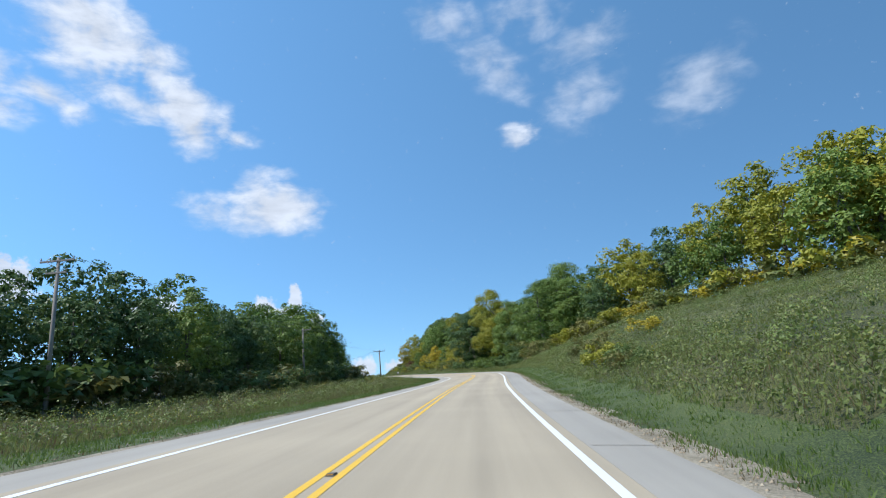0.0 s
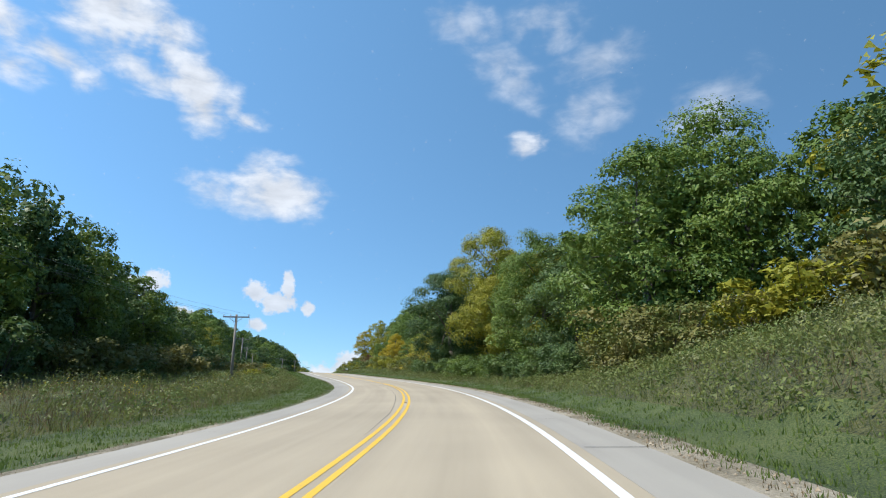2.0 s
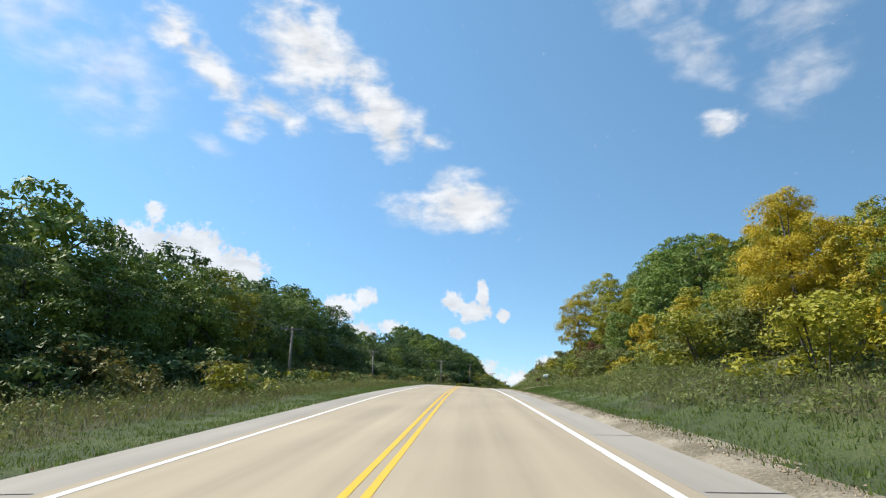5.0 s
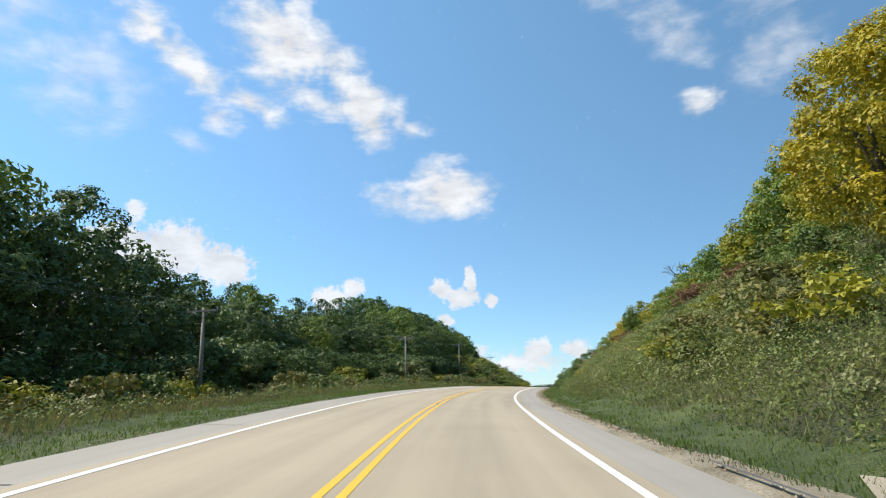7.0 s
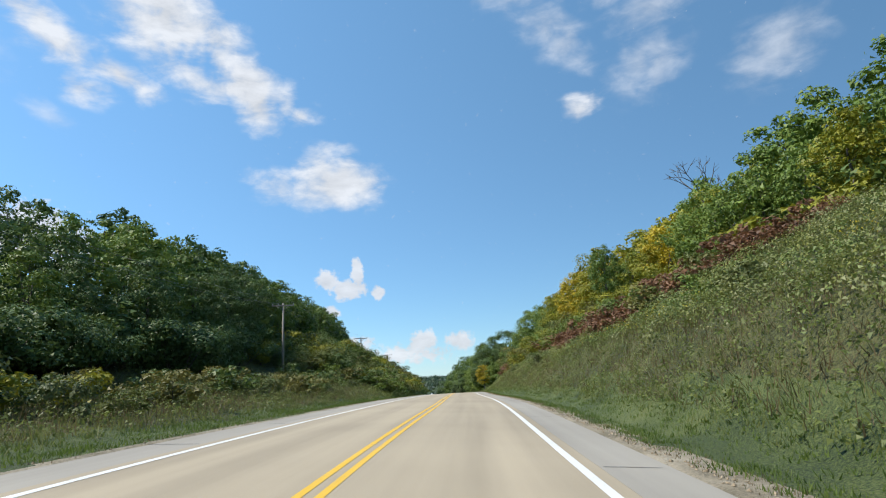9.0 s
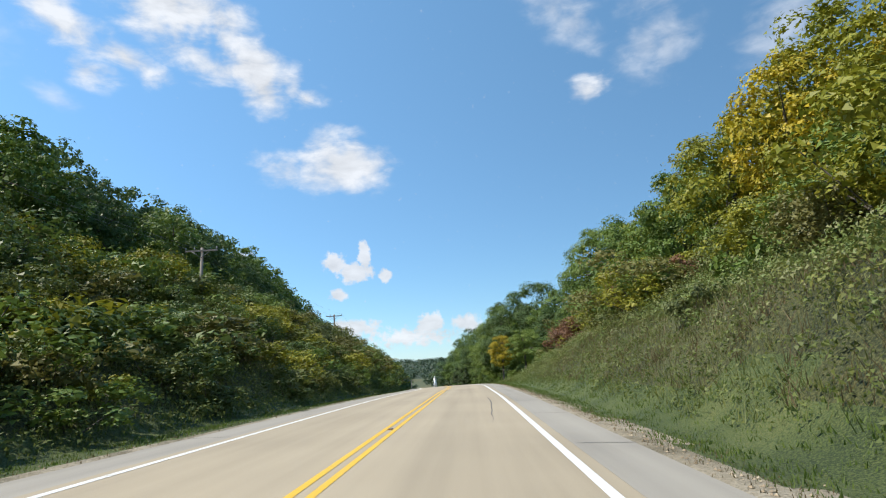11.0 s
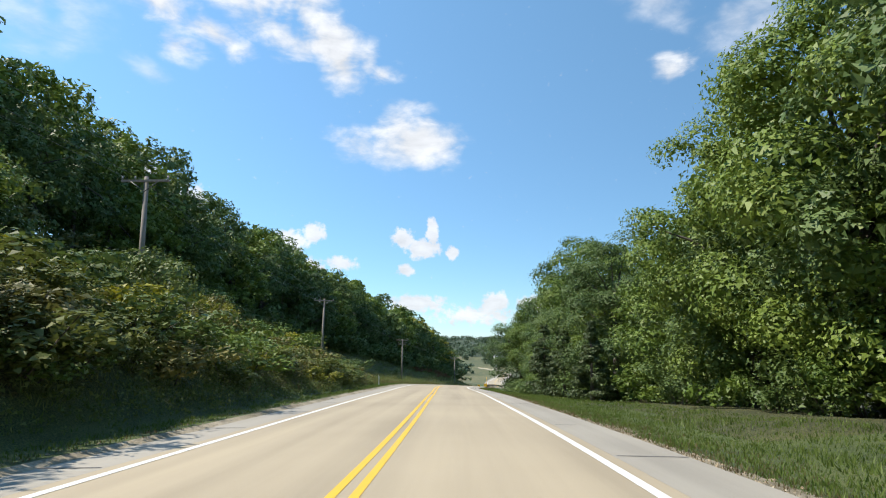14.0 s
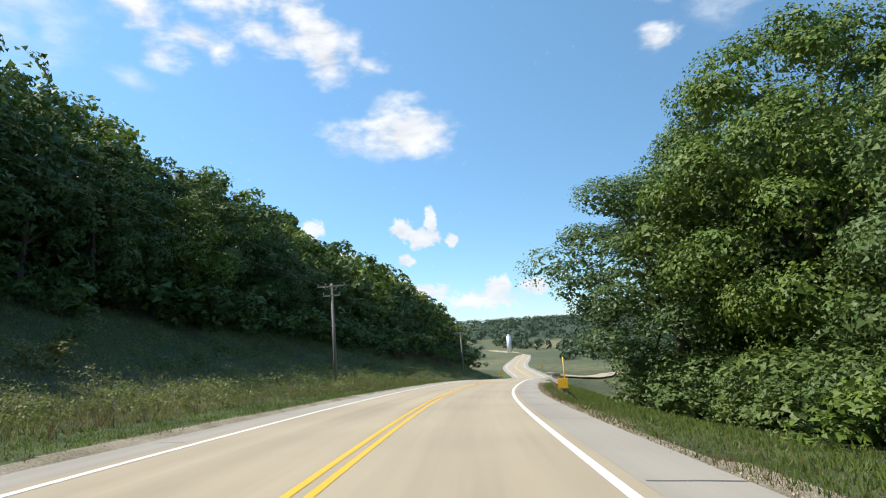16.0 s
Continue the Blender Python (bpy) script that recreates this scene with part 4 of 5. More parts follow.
def sow(name, label, mat, spots, count, height, width, lean=0.5, seed=1, spread=0.2, rise=0.65):
    rng = np.random.RandomState(seed)
    x, y, z, off = spots
    h = rng.uniform(*height, len(x)) * (0.75 + 0.5 * (wobble(x, y, 5, seed + 30) + 0.5))
    w = np.full(len(x), width)
    v, soft = blades(rng, x, y, z, np.sign(off), count, h, w, lean, spread, rise)
    return tagged(mesh_object(name, v, threes(v), mat, bent=soft), label, name.replace("_", " "), kind="stuff")


M_BLADE = leafy("grass_blades", (0.074, 0.122, 0.018), (0.156, 0.210, 0.042), 0.5, 0.45)
M_MEADOW = leafy("meadow_blades", (0.105, 0.130, 0.032), (0.235, 0.250, 0.078), 0.6, 0.45)
M_HERB = leafy("meadow_herbs", (0.078, 0.116, 0.026), (0.195, 0.222, 0.058), 0.5, 0.40)
M_DRY = leafy("dry_weeds", (0.100, 0.078, 0.034), (0.20, 0.150, 0.072), 0.8, 0.45)
FORBS = {"green": leafy("green_forb_leaves", (0.085, 0.135, 0.028), (0.210, 0.255, 0.065), 0.5), "olive": leafy("olive_forb_leaves", (0.115, 0.135, 0.030), (0.260, 0.265, 0.062), 0.5),
         "pale": leafy("pale_forb_leaves", (0.125, 0.140, 0.052), (0.270, 0.275, 0.110), 0.5)}
M_GOLD = leafy("goldenrod_flowers", (0.34, 0.27, 0.02), (0.58, 0.45, 0.03), 0.9, 0.2)


def join(*many):
    return tuple(np.concatenate(p) for p in zip(*many))


def herbs(name, label, mat, spots, count, size, height, leaf, seed):
    """Low leafy weeds: small clumps of leaves over the ground."""
    rng = np.random.RandomState(seed)
    x, y, z, off = spots
    keep = ~((off > 0) & (y > 228) & (y < 250) & (off < 17) & (name != "yellow_flowers"))
    x, y, z = x[keep], y[keep], z[keep]
    h = rng.uniform(*height, len(x)) * (0.7 + 0.6 * (wobble(x, y, 6, seed + 40) + 0.5))
    c = np.stack([x, y, z + h * 0.5], 1)
    v, soft = leaf_sprays(rng, c, size * (0.6 + h), count, leaf, 0.75)
    soft = soft * 0.8 + [0, 0, 0.3]
    return tagged(mesh_object(name, v, threes(v), mat, bent=soft / np.linalg.norm(soft, axis=1)[:, None]), label, name.replace("_", " "), kind="stuff")


def sow_all():
    rng = np.random.RandomState(21)
    r_edge, l_edge = (lambda y: tree_edge(1, y)), (lambda y: tree_edge(-1, y))
    clear = lambda s: tuple(p[~((s[3] > 0) & (s[1] > 228) & (s[1] < 250) & (s[3] < 17))] for p in s)
    r_foot = lambda y: np.maximum(r_edge(y), 12.5)
    l_near, l_far, r_near = (lambda y: np.where(y < 290, 8.2, 7.4)), (lambda y: np.where(y < 290, 13.0, 12.0)), (lambda y: np.where(y > 280, 7.2, 7.8))
    sow("verge_grass", "short green grass along the road verge", M_BLADE,
        join(scatter(rng, 21000, 1, -3, 620, 5.35, 8.2), scatter(rng, 21000, -1, -3, 660, 5.2, lambda y: np.where(y < 290, 8.6, 8.0)), scatter(rng, 7000, 1, 474, 512, 6, 20), scatter(rng, 5500, 1, 512, 620, 6, 11),
             scatter(rng, 10000, 1, 226, 249, 5.4, 18)), 9, (0.045, 0.12), 0.038, 1.0, 2, 0.28, 0.8)
    sow("meadow_grass", "tall mixed grasses on the roadside banks", M_MEADOW,
        clear(join(scatter(rng, 9500, 1, -3, 474, r_near, 11.5), scatter(rng, 4000, 1, 284, 474, 9, 16), scatter(rng, 13000, -1, -3, 640, l_near, l_far))), 8, (0.16, 0.42), 0.028, 1.0, 3, 0.4)
    sow("hillside_grass", "tall pale green grass over the open hillside", M_MEADOW,
        clear(join(scatter(rng, 9500, 1, 256, 474, 12, r_foot), scatter(rng, 7000, 1, 5, 112, 11, r_foot), scatter(rng, 10000, -1, 0, 395, 11.5, l_edge), scatter(rng, 4000, -1, 540, 710, 11.5, l_edge))),
        8, (0.14, 0.40), 0.042, 1.1, 13, 0.8)
    herbs("meadow_weeds", "leafy green weeds covering the roadside banks", M_HERB,
          join(scatter(rng, 13000, 1, -3, 474, r_near, 12.5), scatter(rng, 6000, -1, -3, 640, l_near, l_far), scatter(rng, 7000, -1, 386, 552, 6.6, 13)), 16, 0.5, (0.12, 0.5), 0.095, 6)
    herbs("hillside_weeds", "leafy grey-green weeds over the open hillside", M_HERB,
          join(scatter(rng, 9000, 1, 256, 474, 11, r_foot), scatter(rng, 2600, 1, 5, 112, 11, r_foot), scatter(rng, 6000, -1, 0, 395, 11.5, l_edge), scatter(rng, 5000, -1, 540, 710, 9, l_edge)),
          19, 0.75, (0.15, 0.5), 0.10, 16)
    for name, label, kind, n, seed in (("green_forbs", "knee-high green forbs scattered over the banks", "green", 900, 51), ("olive_forbs", "olive leafy forbs on the open slopes", "olive", 800, 52),
                                       ("pale_forbs", "pale olive leafy weeds in the meadow", "pale", 620, 53)):
        spots = join(scatter(rng, n, 1, 262, 470, 9.5, lambda y: np.minimum(r_edge(y), 24)), scatter(rng, n // 5, 1, 6, 105, 9.5, lambda y: np.minimum(r_edge(y), 36)),
                     scatter(rng, n // 6, -1, 0, 330, 9.5, 20), scatter(rng, n // 6, -1, 545, 690, 8, 24))
        pick = np.repeat(np.arange(len(spots[0])), 4)
        x, y, off = (spots[k][pick] + rng.normal(size=len(pick)) * 0.55 for k in (0, 1, 3))
        herbs(name, label, FORBS[kind], (x, y, ground_z(x, y), off), 44, 0.5, (0.2, 0.9), 0.095, seed)
    sow("dry_weeds", "brown seeded weed stalks among the grass", M_DRY,
        clear(join(scatter(rng, 2600, 1, -3, 470, 8.2, 12), scatter(rng, 9000, -1, -3, 300, 8.6, 20), scatter(rng, 2600, -1, 300, 400, 8, 17), scatter(rng, 900, -1, 520, 640, 7, 10), scatter(rng, 2600, 1, 284, 440, 7.6, 10.8), scatter(rng, 500, 1, 284, 440, 10, 16))),
        6, (0.25, 0.6), 0.028, 0.9, 4, 0.3)
    sow("edge_weeds", "low brown weeds at the edge of the shoulder", M_DRY,
        clear(join(scatter(rng, 5000, 1, -3, 620, 5.0, 5.9), scatter(rng, 2500, -1, -3, 620, 4.98, 5.5), scatter(rng, 5000, 1, 500, 620, 5.1, 6.9))), 6, (0.025, 0.085), 0.026, 1.0, 14, 0.2, 0.85)
    herbs("goldenrod", "yellow goldenrod flowers in the meadow", M_GOLD,
          join(scatter(rng, 520, 1, 292, 340, 12.5, 19), scatter(rng, 160, 1, 345, 372, 10, 15), scatter(rng, 14, 1, 5, 60, 9, 16), scatter(rng, 170, -1, 5, 140, 11, 21), scatter(rng, 90, -1, 225, 280, 10, 18), scatter(rng, 60, 1, 318, 328, 8.6, 9.8)),
          9, 0.22, (0.5, 0.9), 0.075, 5)
    herbs("yellow_flowers", "low patch of yellow flowers beside the driveway", M_GOLD, tuple(p[:120] for p in scatter(rng, 120, 1, 237.5, 240.0, 13.1, 20)), 14, 0.3, (0.3, 0.5), 0.10, 7)


sow_all()


# ---- road details ----
def cross_joints():
    """Dark filled joints across the shoulders."""
    rng = np.random.RandomState(31)
    for ob in [o for o in scene.objects if o.name.startswith("road_shoulder")]:
        side = 1 if np.mean([v.co.x for v in ob.data.vertices]) > np.mean(LINE[:len(LINE) - 10, 0]) else -1
        y = -4.0 + side
        while y < 620:
            y += [5.8, 8.9, 6.1, 12.0, 7.4, 6.0][rng.randint(6)]
            k = int(np.argmin(np.abs(LINE[:, 1] - y)))
            p, d, b = LINE[k], LINE_DIR[k], LINE_BANK[k]
            n = np.array([d[1], -d[0]])
            half = rng.uniform(0.012, 0.03)
            stop = HALF - 0.02 if rng.rand() < 0.8 else rng.uniform(4.3, 4.8)
            rows = []
            for o in np.linspace(3.82, stop, 5):
                wig = rng.uniform(-0.012, 0.012)
                z = p[2] - b * side * o - 0.015 * (o - 0.3) + 0.004
                for e in (-half, half):
                    q = p[:2] + n * side * o + d * (e + wig)
                    rows.append((*q, z))
            f = [(2 * i, 2 * i + 2, 2 * i + 3, 2 * i + 1) if side > 0 else (2 * i + 1, 2 * i + 3, 2 * i + 2, 2 * i) for i in range(4)]
            mesh_object("joint", rows, f, M_CRACK, ob)


cross_joints()


def crack(y0, y1, off0, off1, width, seed, sway=0.06):
    """A wandering crack along the road."""
    rng = np.random.RandomState(seed)
    use = np.where((LINE[:, 1] > y0) & (LINE[:, 1] < y1))[0]
    rows, n = [], len(use)
    walk_off = np.cumsum(rng.uniform(-1, 1, n)) * sway * 0.4
    for i, k in enumerate(use):
        p, d, b = LINE[k], LINE_DIR[k], LINE_BANK[k]
        o = off0 + (off1 - off0) * i / max(1, n - 1) + walk_off[i]
        w = width * rng.uniform(0.5, 1.2) * min(1, i / 3, (n - 1 - i) / 3)
        for e in (-w, w):
            q = p[:2] + np.array([d[1], -d[0]]) * (o + e)
            rows.append((*q, p[2] - b * (o + e) - 0.015 * max(abs(o + e) - 0.3, 0) + 0.005))
    f = [(2 * i, 2 * i + 1, 2 * i + 3, 2 * i + 2) for i in range(n - 1)]
    return tagged(mesh_object("road_crack", rows, f, M_CRACK), "dark sealed crack running along the road", "road crack", kind="structure")


crack(84, 150, -0.30, -1.0, 0.013, 3)
crack(405, 424, 2.5, 2.75, 0.022, 5, 0.2)

M_LENS = plain("amber_reflector", (0.55, 0.25, 0.02), 0.25)
M_CAST = plain("cast_iron_marker", (0.09, 0.085, 0.08), 0.55, 0.5)


def road_reflectors():
    first = None
    for y in (8, 50, 98, 140, 184, 228, 272, 316, 360, 405, 450, 494, 535, 574, 618):
        k = int(np.argmin(np.abs(LINE[:, 1] - y)))
        p, d = LINE[k], LINE_DIR[k]
        m = pose(p[0], p[1], p[2] + 0.004, 0, 0, math.degrees(math.atan2(-d[0], d[1])))
        if first is None:
            first = empty("road_reflector")
            bm = bmesh.new()
            v = box(bm, -0.06, 0.06, -0.11, 0.11, 0, 0.022)
            for one in v:
                if one.co.z > 0.01:
                    one.co.y *= 0.62
                    one.co.x *= 0.85
            part("casting", bm, M_CAST, first, smooth=False)
            for s in (-1, 1):
                bm = bmesh.new()
                box(bm, -0.045, 0.045, s * 0.085 - 0.012, s * 0.085 + 0.012, 0.008, 0.02)
                part("lens", bm, M_LENS, first, "amber reflecting lens", smooth=False)
            tagged(first, "dark cast reflector set between the yellow centre lines", "road reflector", "centre line reflectors")
            first.matrix_world = m
        else:
            keep = first.matrix_basis.copy()
            first.matrix_basis = Matrix.Identity(4)
            copy_thing(first, m)
            first.matrix_basis = keep


road_reflectors()


def stones():
    """Loose pale gravel along the pavement's edges."""
    rng = np.random.RandomState(41)
    n = 9000
    side = np.where(rng.rand(n) < 0.85, 1, -1)
    y = rng.uniform(-5, 625, n)
    off = side * (HALF + 0.02 + np.abs(rng.normal(size=n)) * 0.3)
    xc, zc, c, bank = road_at(y)
    x = xc + off / c
    z = ground_z(x, y)
    s = rng.uniform(0.010, 0.042, n)
    unit = np.array([(1, 0, 0), (0, 1, 0), (-1, 0, 0), (0, -1, 0), (0, 0, 0.8), (0, 0, -0.5)])
    v = unit[None] * (s[:, None, None] * rng.uniform(0.6, 1.3, (n, 6, 3))) + np.stack([x, y, z + s * 0.2], 1)[:, None]
    tri = np.array([(0, 1, 4), (1, 2, 4), (2, 3, 4), (3, 0, 4), (1, 0, 5), (2, 1, 5), (3, 2, 5), (0, 3, 5)])
    f = (tri[None] + 6 * np.arange(n)[:, None, None]).reshape(-1, 3)
    tagged(mesh_object("edge_gravel", v.reshape(-1, 3), f, M_ROCK), "loose pale stones along the pavement edge", "gravel", kind="stuff")


stones()


# ---- poles and cables ----
def build_pole(height, double):
    pole = empty("utility_pole")
    bm = bmesh.new()
    tube(bm, (0, 0, -0.6), (0, 0, height), 0.16, 0.105, 12)
    part("shaft", bm, M_POLE, pole)
    arms = [0.25] if not double else [0.25, 1.05]
    for k, drop in enumerate(arms):
        half = 1.22 if k == 0 else 0.75
        bm = bmesh.new()
        box(bm, -half, half, -0.17, -0.07, height - drop - 0.06, height - drop + 0.06, 0.008)
        part("crossarm", bm, M_POLE, pole, smooth=False)
        if k == 0:
            for s in (-1, 1):
                bm = bmesh.new()
                tube(bm, (s * 0.7, -0.18, height - drop - 0.04), (0, -0.16, height - drop - 0.55), 0.02, 0.02, 5)
                part("brace", bm, M_WIRE, pole)
        for s in (-0.94, 0.94) if k else (-0.95, -0.42, 0.95):
            bm = bmesh.new()
            x, z = s * half, height - drop + 0.06
            tube(bm, (x, -0.12, z), (x, -0.12, z + 0.1), 0.015, 0.015, 6)
            tube(bm, (x, -0.12, z + 0.07), (x, -0.12, z + 0.15), 0.055, 0.045, 8)
            tube(bm, (x, -0.12, z + 0.15), (x, -0.12, z + 0.2), 0.035, 0.028, 8)
            part("insulator", bm, M_CERAMIC, pole)
    return pole


POLES = [(-24.6, 38.5, 12.2), (-19.0, 85.0, 12.3), (-12.8, 130.0, 12.2), (-28.5, 184.0, 15.0), (-42.5, 234.5, 17.2), (-55.2, 285.2, 19.0), (-55.1, 329.0, 19.9),
         (-61.5, 383.0, 22.3), (-64.2, 431.8, 21.4), (-68.1, 479.5, 19.7), (-74.5, 523.0, 16.5), (-84.0, 567.0, 13.2), (-87.7, 615.5, 8.1), (-89.5, 680.0, 2.3)]


def build_lines():
    tops = []
    for k, (x, y, top) in enumerate(POLES):
        z = float(ground_z(x, y))
        a, b = POLES[max(0, k - 1)], POLES[min(len(POLES) - 1, k + 1)]
        turn = math.degrees(math.atan2(-(b[0] - a[0]), b[1] - a[1]))
        pole = build_pole(top - z, k in (0, 12))
        pole.matrix_world = pose(x, y, z, 0.6 * math.sin(k * 2.1), 0.8 * math.cos(k * 1.7), turn)
        tagged(pole, "weathered grey wooden power pole with a crossarm on the roadside bank", "utility pole", "power line poles")
        r = Matrix.Rotation(radians(turn), 3, "Z")
        tops.append([Vector((x, y, top)) + r @ Vector((s * 1.22, -0.12, 0.0)) for s in (-0.95, -0.42, 0.95)])
    for wire_no in range(3):
        bm = bmesh.new()
        for p, q in zip(tops[:-1], tops[1:]):
            a, b = p[wire_no], q[wire_no]
            pts = [a.lerp(b, t) - Vector((0, 0, 2.4 * t * (1 - t))) for t in np.linspace(0, 1, 9)]
            for u, w in zip(pts[:-1], pts[1:]):
                tube(bm, u, w, 0.007, 0.007, 4, False)
        tagged(part("power_cable", bm, M_WIRE), "thin dark overhead power cable strung between poles", "cable", "overhead cables")


build_lines()

# ---- driveway, mailbox, newspaper box ----
def along_ground(name, pts, width, mat, label, category, lift=0.03):
    """A strip that follows the ground through the given points."""
    s, line = spline(pts, 0.8)
    d = np.gradient(line[:, :2], axis=0)
    d /= np.linalg.norm(d, axis=1)[:, None]
    n = np.stack([d[:, 1], -d[:, 0]], 1)
    w = np.interp(np.linspace(0, 1, len(s)), *np.array(width, float).T)
    offs = np.linspace(-1, 1, 7)
    XY = line[:, None, :2] + n[:, None] * (offs[None, :, None] * w[:, None, None])
    Z = ground_z(XY[..., 0], XY[..., 1]) + lift
    v = np.concatenate([XY, Z[..., None]], -1)
    r, k = v.shape[:2]
    i = np.arange(r * k).reshape(r, k)
    f = np.stack([i[:-1, :-1], i[:-1, 1:], i[1:, 1:], i[1:, :-1]], -1).reshape(-1, 4)
    uv = np.stack([np.repeat(offs[None] * 2, r, 0), np.repeat(s[:, None], k, 1)], -1)
    return tagged(mesh_object(name, v.reshape(-1, 3), f, mat, uvs=uv.reshape(-1, 2), smooth=True), label, category, kind="structure")


M_DRIVE = speckled("driveway_gravel", ((0.3, (0.22, 0.185, 0.13)), (0.5, (0.31, 0.265, 0.19)), (0.7, (0.39, 0.34, 0.26))), 0.5, 14.0, 0.9, 0.6, 0.02)
along_ground("driveway", [(-24.4, 251.6), (-21.0, 250.8), (-18.3, 249.6), (-14.6, 249.4), (-6.0, 249.0), (10.0, 248.0), (26.0, 245.0)], [(0, 6.4), (0.03, 5.0), (0.06, 3.3), (0.1, 2.0), (0.16, 1.5), (1, 1.4)], M_DRIVE,
             "pale gravel driveway climbing away from the road", "driveway")


def drive_seam():
    """Tarred seam between the shoulder and the driveway's apron."""
    rng = np.random.RandomState(8)
    ys = np.r_[np.linspace(258.0, 245.3, 18), np.linspace(245.6, 247.6, 5)]
    of = np.r_[np.full(18, HALF + 0.06), np.linspace(5.4, 6.7, 5)]
    rows = []
    for y, o in zip(ys, of + rng.uniform(-0.03, 0.03, 23)):
        xc, zc, c, bank = road_at(y)
        for e in (-0.05, 0.05):
            x = float(xc + (o + e) / c)
            rows.append((x, float(y) + (e if o > 5.3 else 0), float(ground_z(x, y)) + 0.075))
    f = [(2 * i, 2 * i + 1, 2 * i + 3, 2 * i + 2) for i in range(22)]
    tagged(mesh_object("road_crack", rows, f, M_CRACK), "dark tarred seam along the driveway apron", "road crack", kind="structure")


drive_seam()
M_MAIL = plain("mailbox_enamel", (0.72, 0.72, 0.70), 0.4)
M_POST = speckled("weathered_timber", ((0.3, (0.20, 0.15, 0.10)), (0.6, (0.34, 0.27, 0.19)), (0.8, (0.42, 0.35, 0.26))), 2.0, 20.0, 0.9, 0.5, 0.01, 0.5, (1, 1, 0.15))
M_RED = plain("red_reflector", (0.50, 0.04, 0.03), 0.3)
M_DARK = plain("dark_print", (0.06, 0.06, 0.065), 0.6)
M_BLACKBOX = plain("black_plastic", (0.025, 0.022, 0.022), 0.45)
M_SIGNYELLOW = plain("sign_yellow", (0.75, 0.42, 0.02), 0.45)
M_GALV = plain("rusty_galvanised_steel", (0.36, 0.33, 0.31), 0.5, 0.6, 0.25, 3.0)


def build_mailbox():
    x, y, z = spot(247.7, 9.9)
    mail = empty("mailbox", pose(x, y, z, 0, -3.5, 17))
    bm = bmesh.new()
    box(bm, -0.05, 0.05, -0.05, 0.05, -0.4, 1.02, 0.006)
    part("post", bm, M_POST, mail, "weathered square timber post", smooth=False)
    bm = bmesh.new()
    ring = [(-0.13, 0.0), (0.13, 0.0), (0.13, 0.17)] + [(0.13 * math.cos(a), 0.17 + 0.12 * math.sin(a)) for a in np.linspace(0.3, 2.84, 9)] + [(-0.13, 0.17)]
    ends = []
    for xx in (-0.30, 0.18):
        ends.append([bm.verts.new((xx, py, 1.02 + pz)) for py, pz in ring])
    bm.faces.new(ends[0][::-1]), bm.faces.new(ends[1])
    for i in range(len(ring)):
        j = (i + 1) % len(ring)
        bm.faces.new((ends[0][i], ends[0][j], ends[1][j], ends[1][i]))
    bmesh.ops.recalc_face_normals(bm, faces=bm.faces)
    part("box", bm, M_MAIL, mail, "white rounded metal letter box", smooth=False)
    bm = bmesh.new()
    box(bm, -0.315, -0.302, -0.125, 0.125, 1.025, 1.27, 0.004)
    part("door", bm, M_MAIL, mail, smooth=False)
    bm = bmesh.new()
    box(bm, -0.028, 0.028, -0.06, -0.052, 0.60, 0.74)
    part("reflector", bm, M_RED, mail, "small red reflector plate", smooth=False)
    for k in range(4):
        bm = bmesh.new()
        box(bm, -0.22 + 0.055 * k, -0.185 + 0.055 * k, -0.137, -0.131, 1.09, 1.15)
        part("marking", bm, M_DARK, mail, smooth=False)
    tagged(mail, "white metal mailbox on a weathered timber post beside the driveway", "mailbox")


build_mailbox()


def build_paper_box():
    x, y, z = spot(240.2, 8.6)
    tube_ob = empty("newspaper_box", pose(x, y, z, 0, -14, 17))
    bm = bmesh.new()
    tube(bm, (0, 0, -0.3), (0, 0, 1.0), 0.022, 0.022, 8)
    part("post", bm, M_BLACKBOX, tube_ob, "thin black leaning post")
    bm = bmesh.new()
    box(bm, -0.42, 0.02, -0.09, 0.09, 0.82, 1.02, 0.012)
    part("box", bm, M_BLACKBOX, tube_ob, "black open-ended delivery tube", smooth=False)
    for k in range(3):
        bm = bmesh.new()
        box(bm, -0.36 + 0.11 * k, -0.28 + 0.11 * k, -0.097, -0.091, 0.88, 0.96)
        part("marking", bm, M_RED, tube_ob, "dull red print", smooth=False)
    tagged(tube_ob, "black newspaper delivery box on a thin leaning post", "newspaper box")


build_paper_box()
M_POSTWHITE = plain("white_plastic_post", (0.75, 0.75, 0.73), 0.45)


def build_delineators():
    for y, off, h in ((559.8, -6.3, 1.05), (690, 6.0, 1.0), (578.0, 14.0, 0.9)):
        x, y, z = spot(y, off)
        ob = empty("delineator", pose(x, y, z, 0, 0, 12))
        bm = bmesh.new()
        box(bm, -0.05, 0.05, -0.012, 0.012, -0.2, h, 0.01)
        part("post", bm, M_POSTWHITE, ob, smooth=False)
        bm = bmesh.new()
        box(bm, -0.038, 0.038, -0.019, -0.013, h - 0.22, h - 0.05)
        part("reflector", bm, M_GALV, ob, "grey reflective strip", smooth=False)
        tagged(ob, "white plastic marker post on the road verge", "marker post", "verge marker posts")


build_delineators()


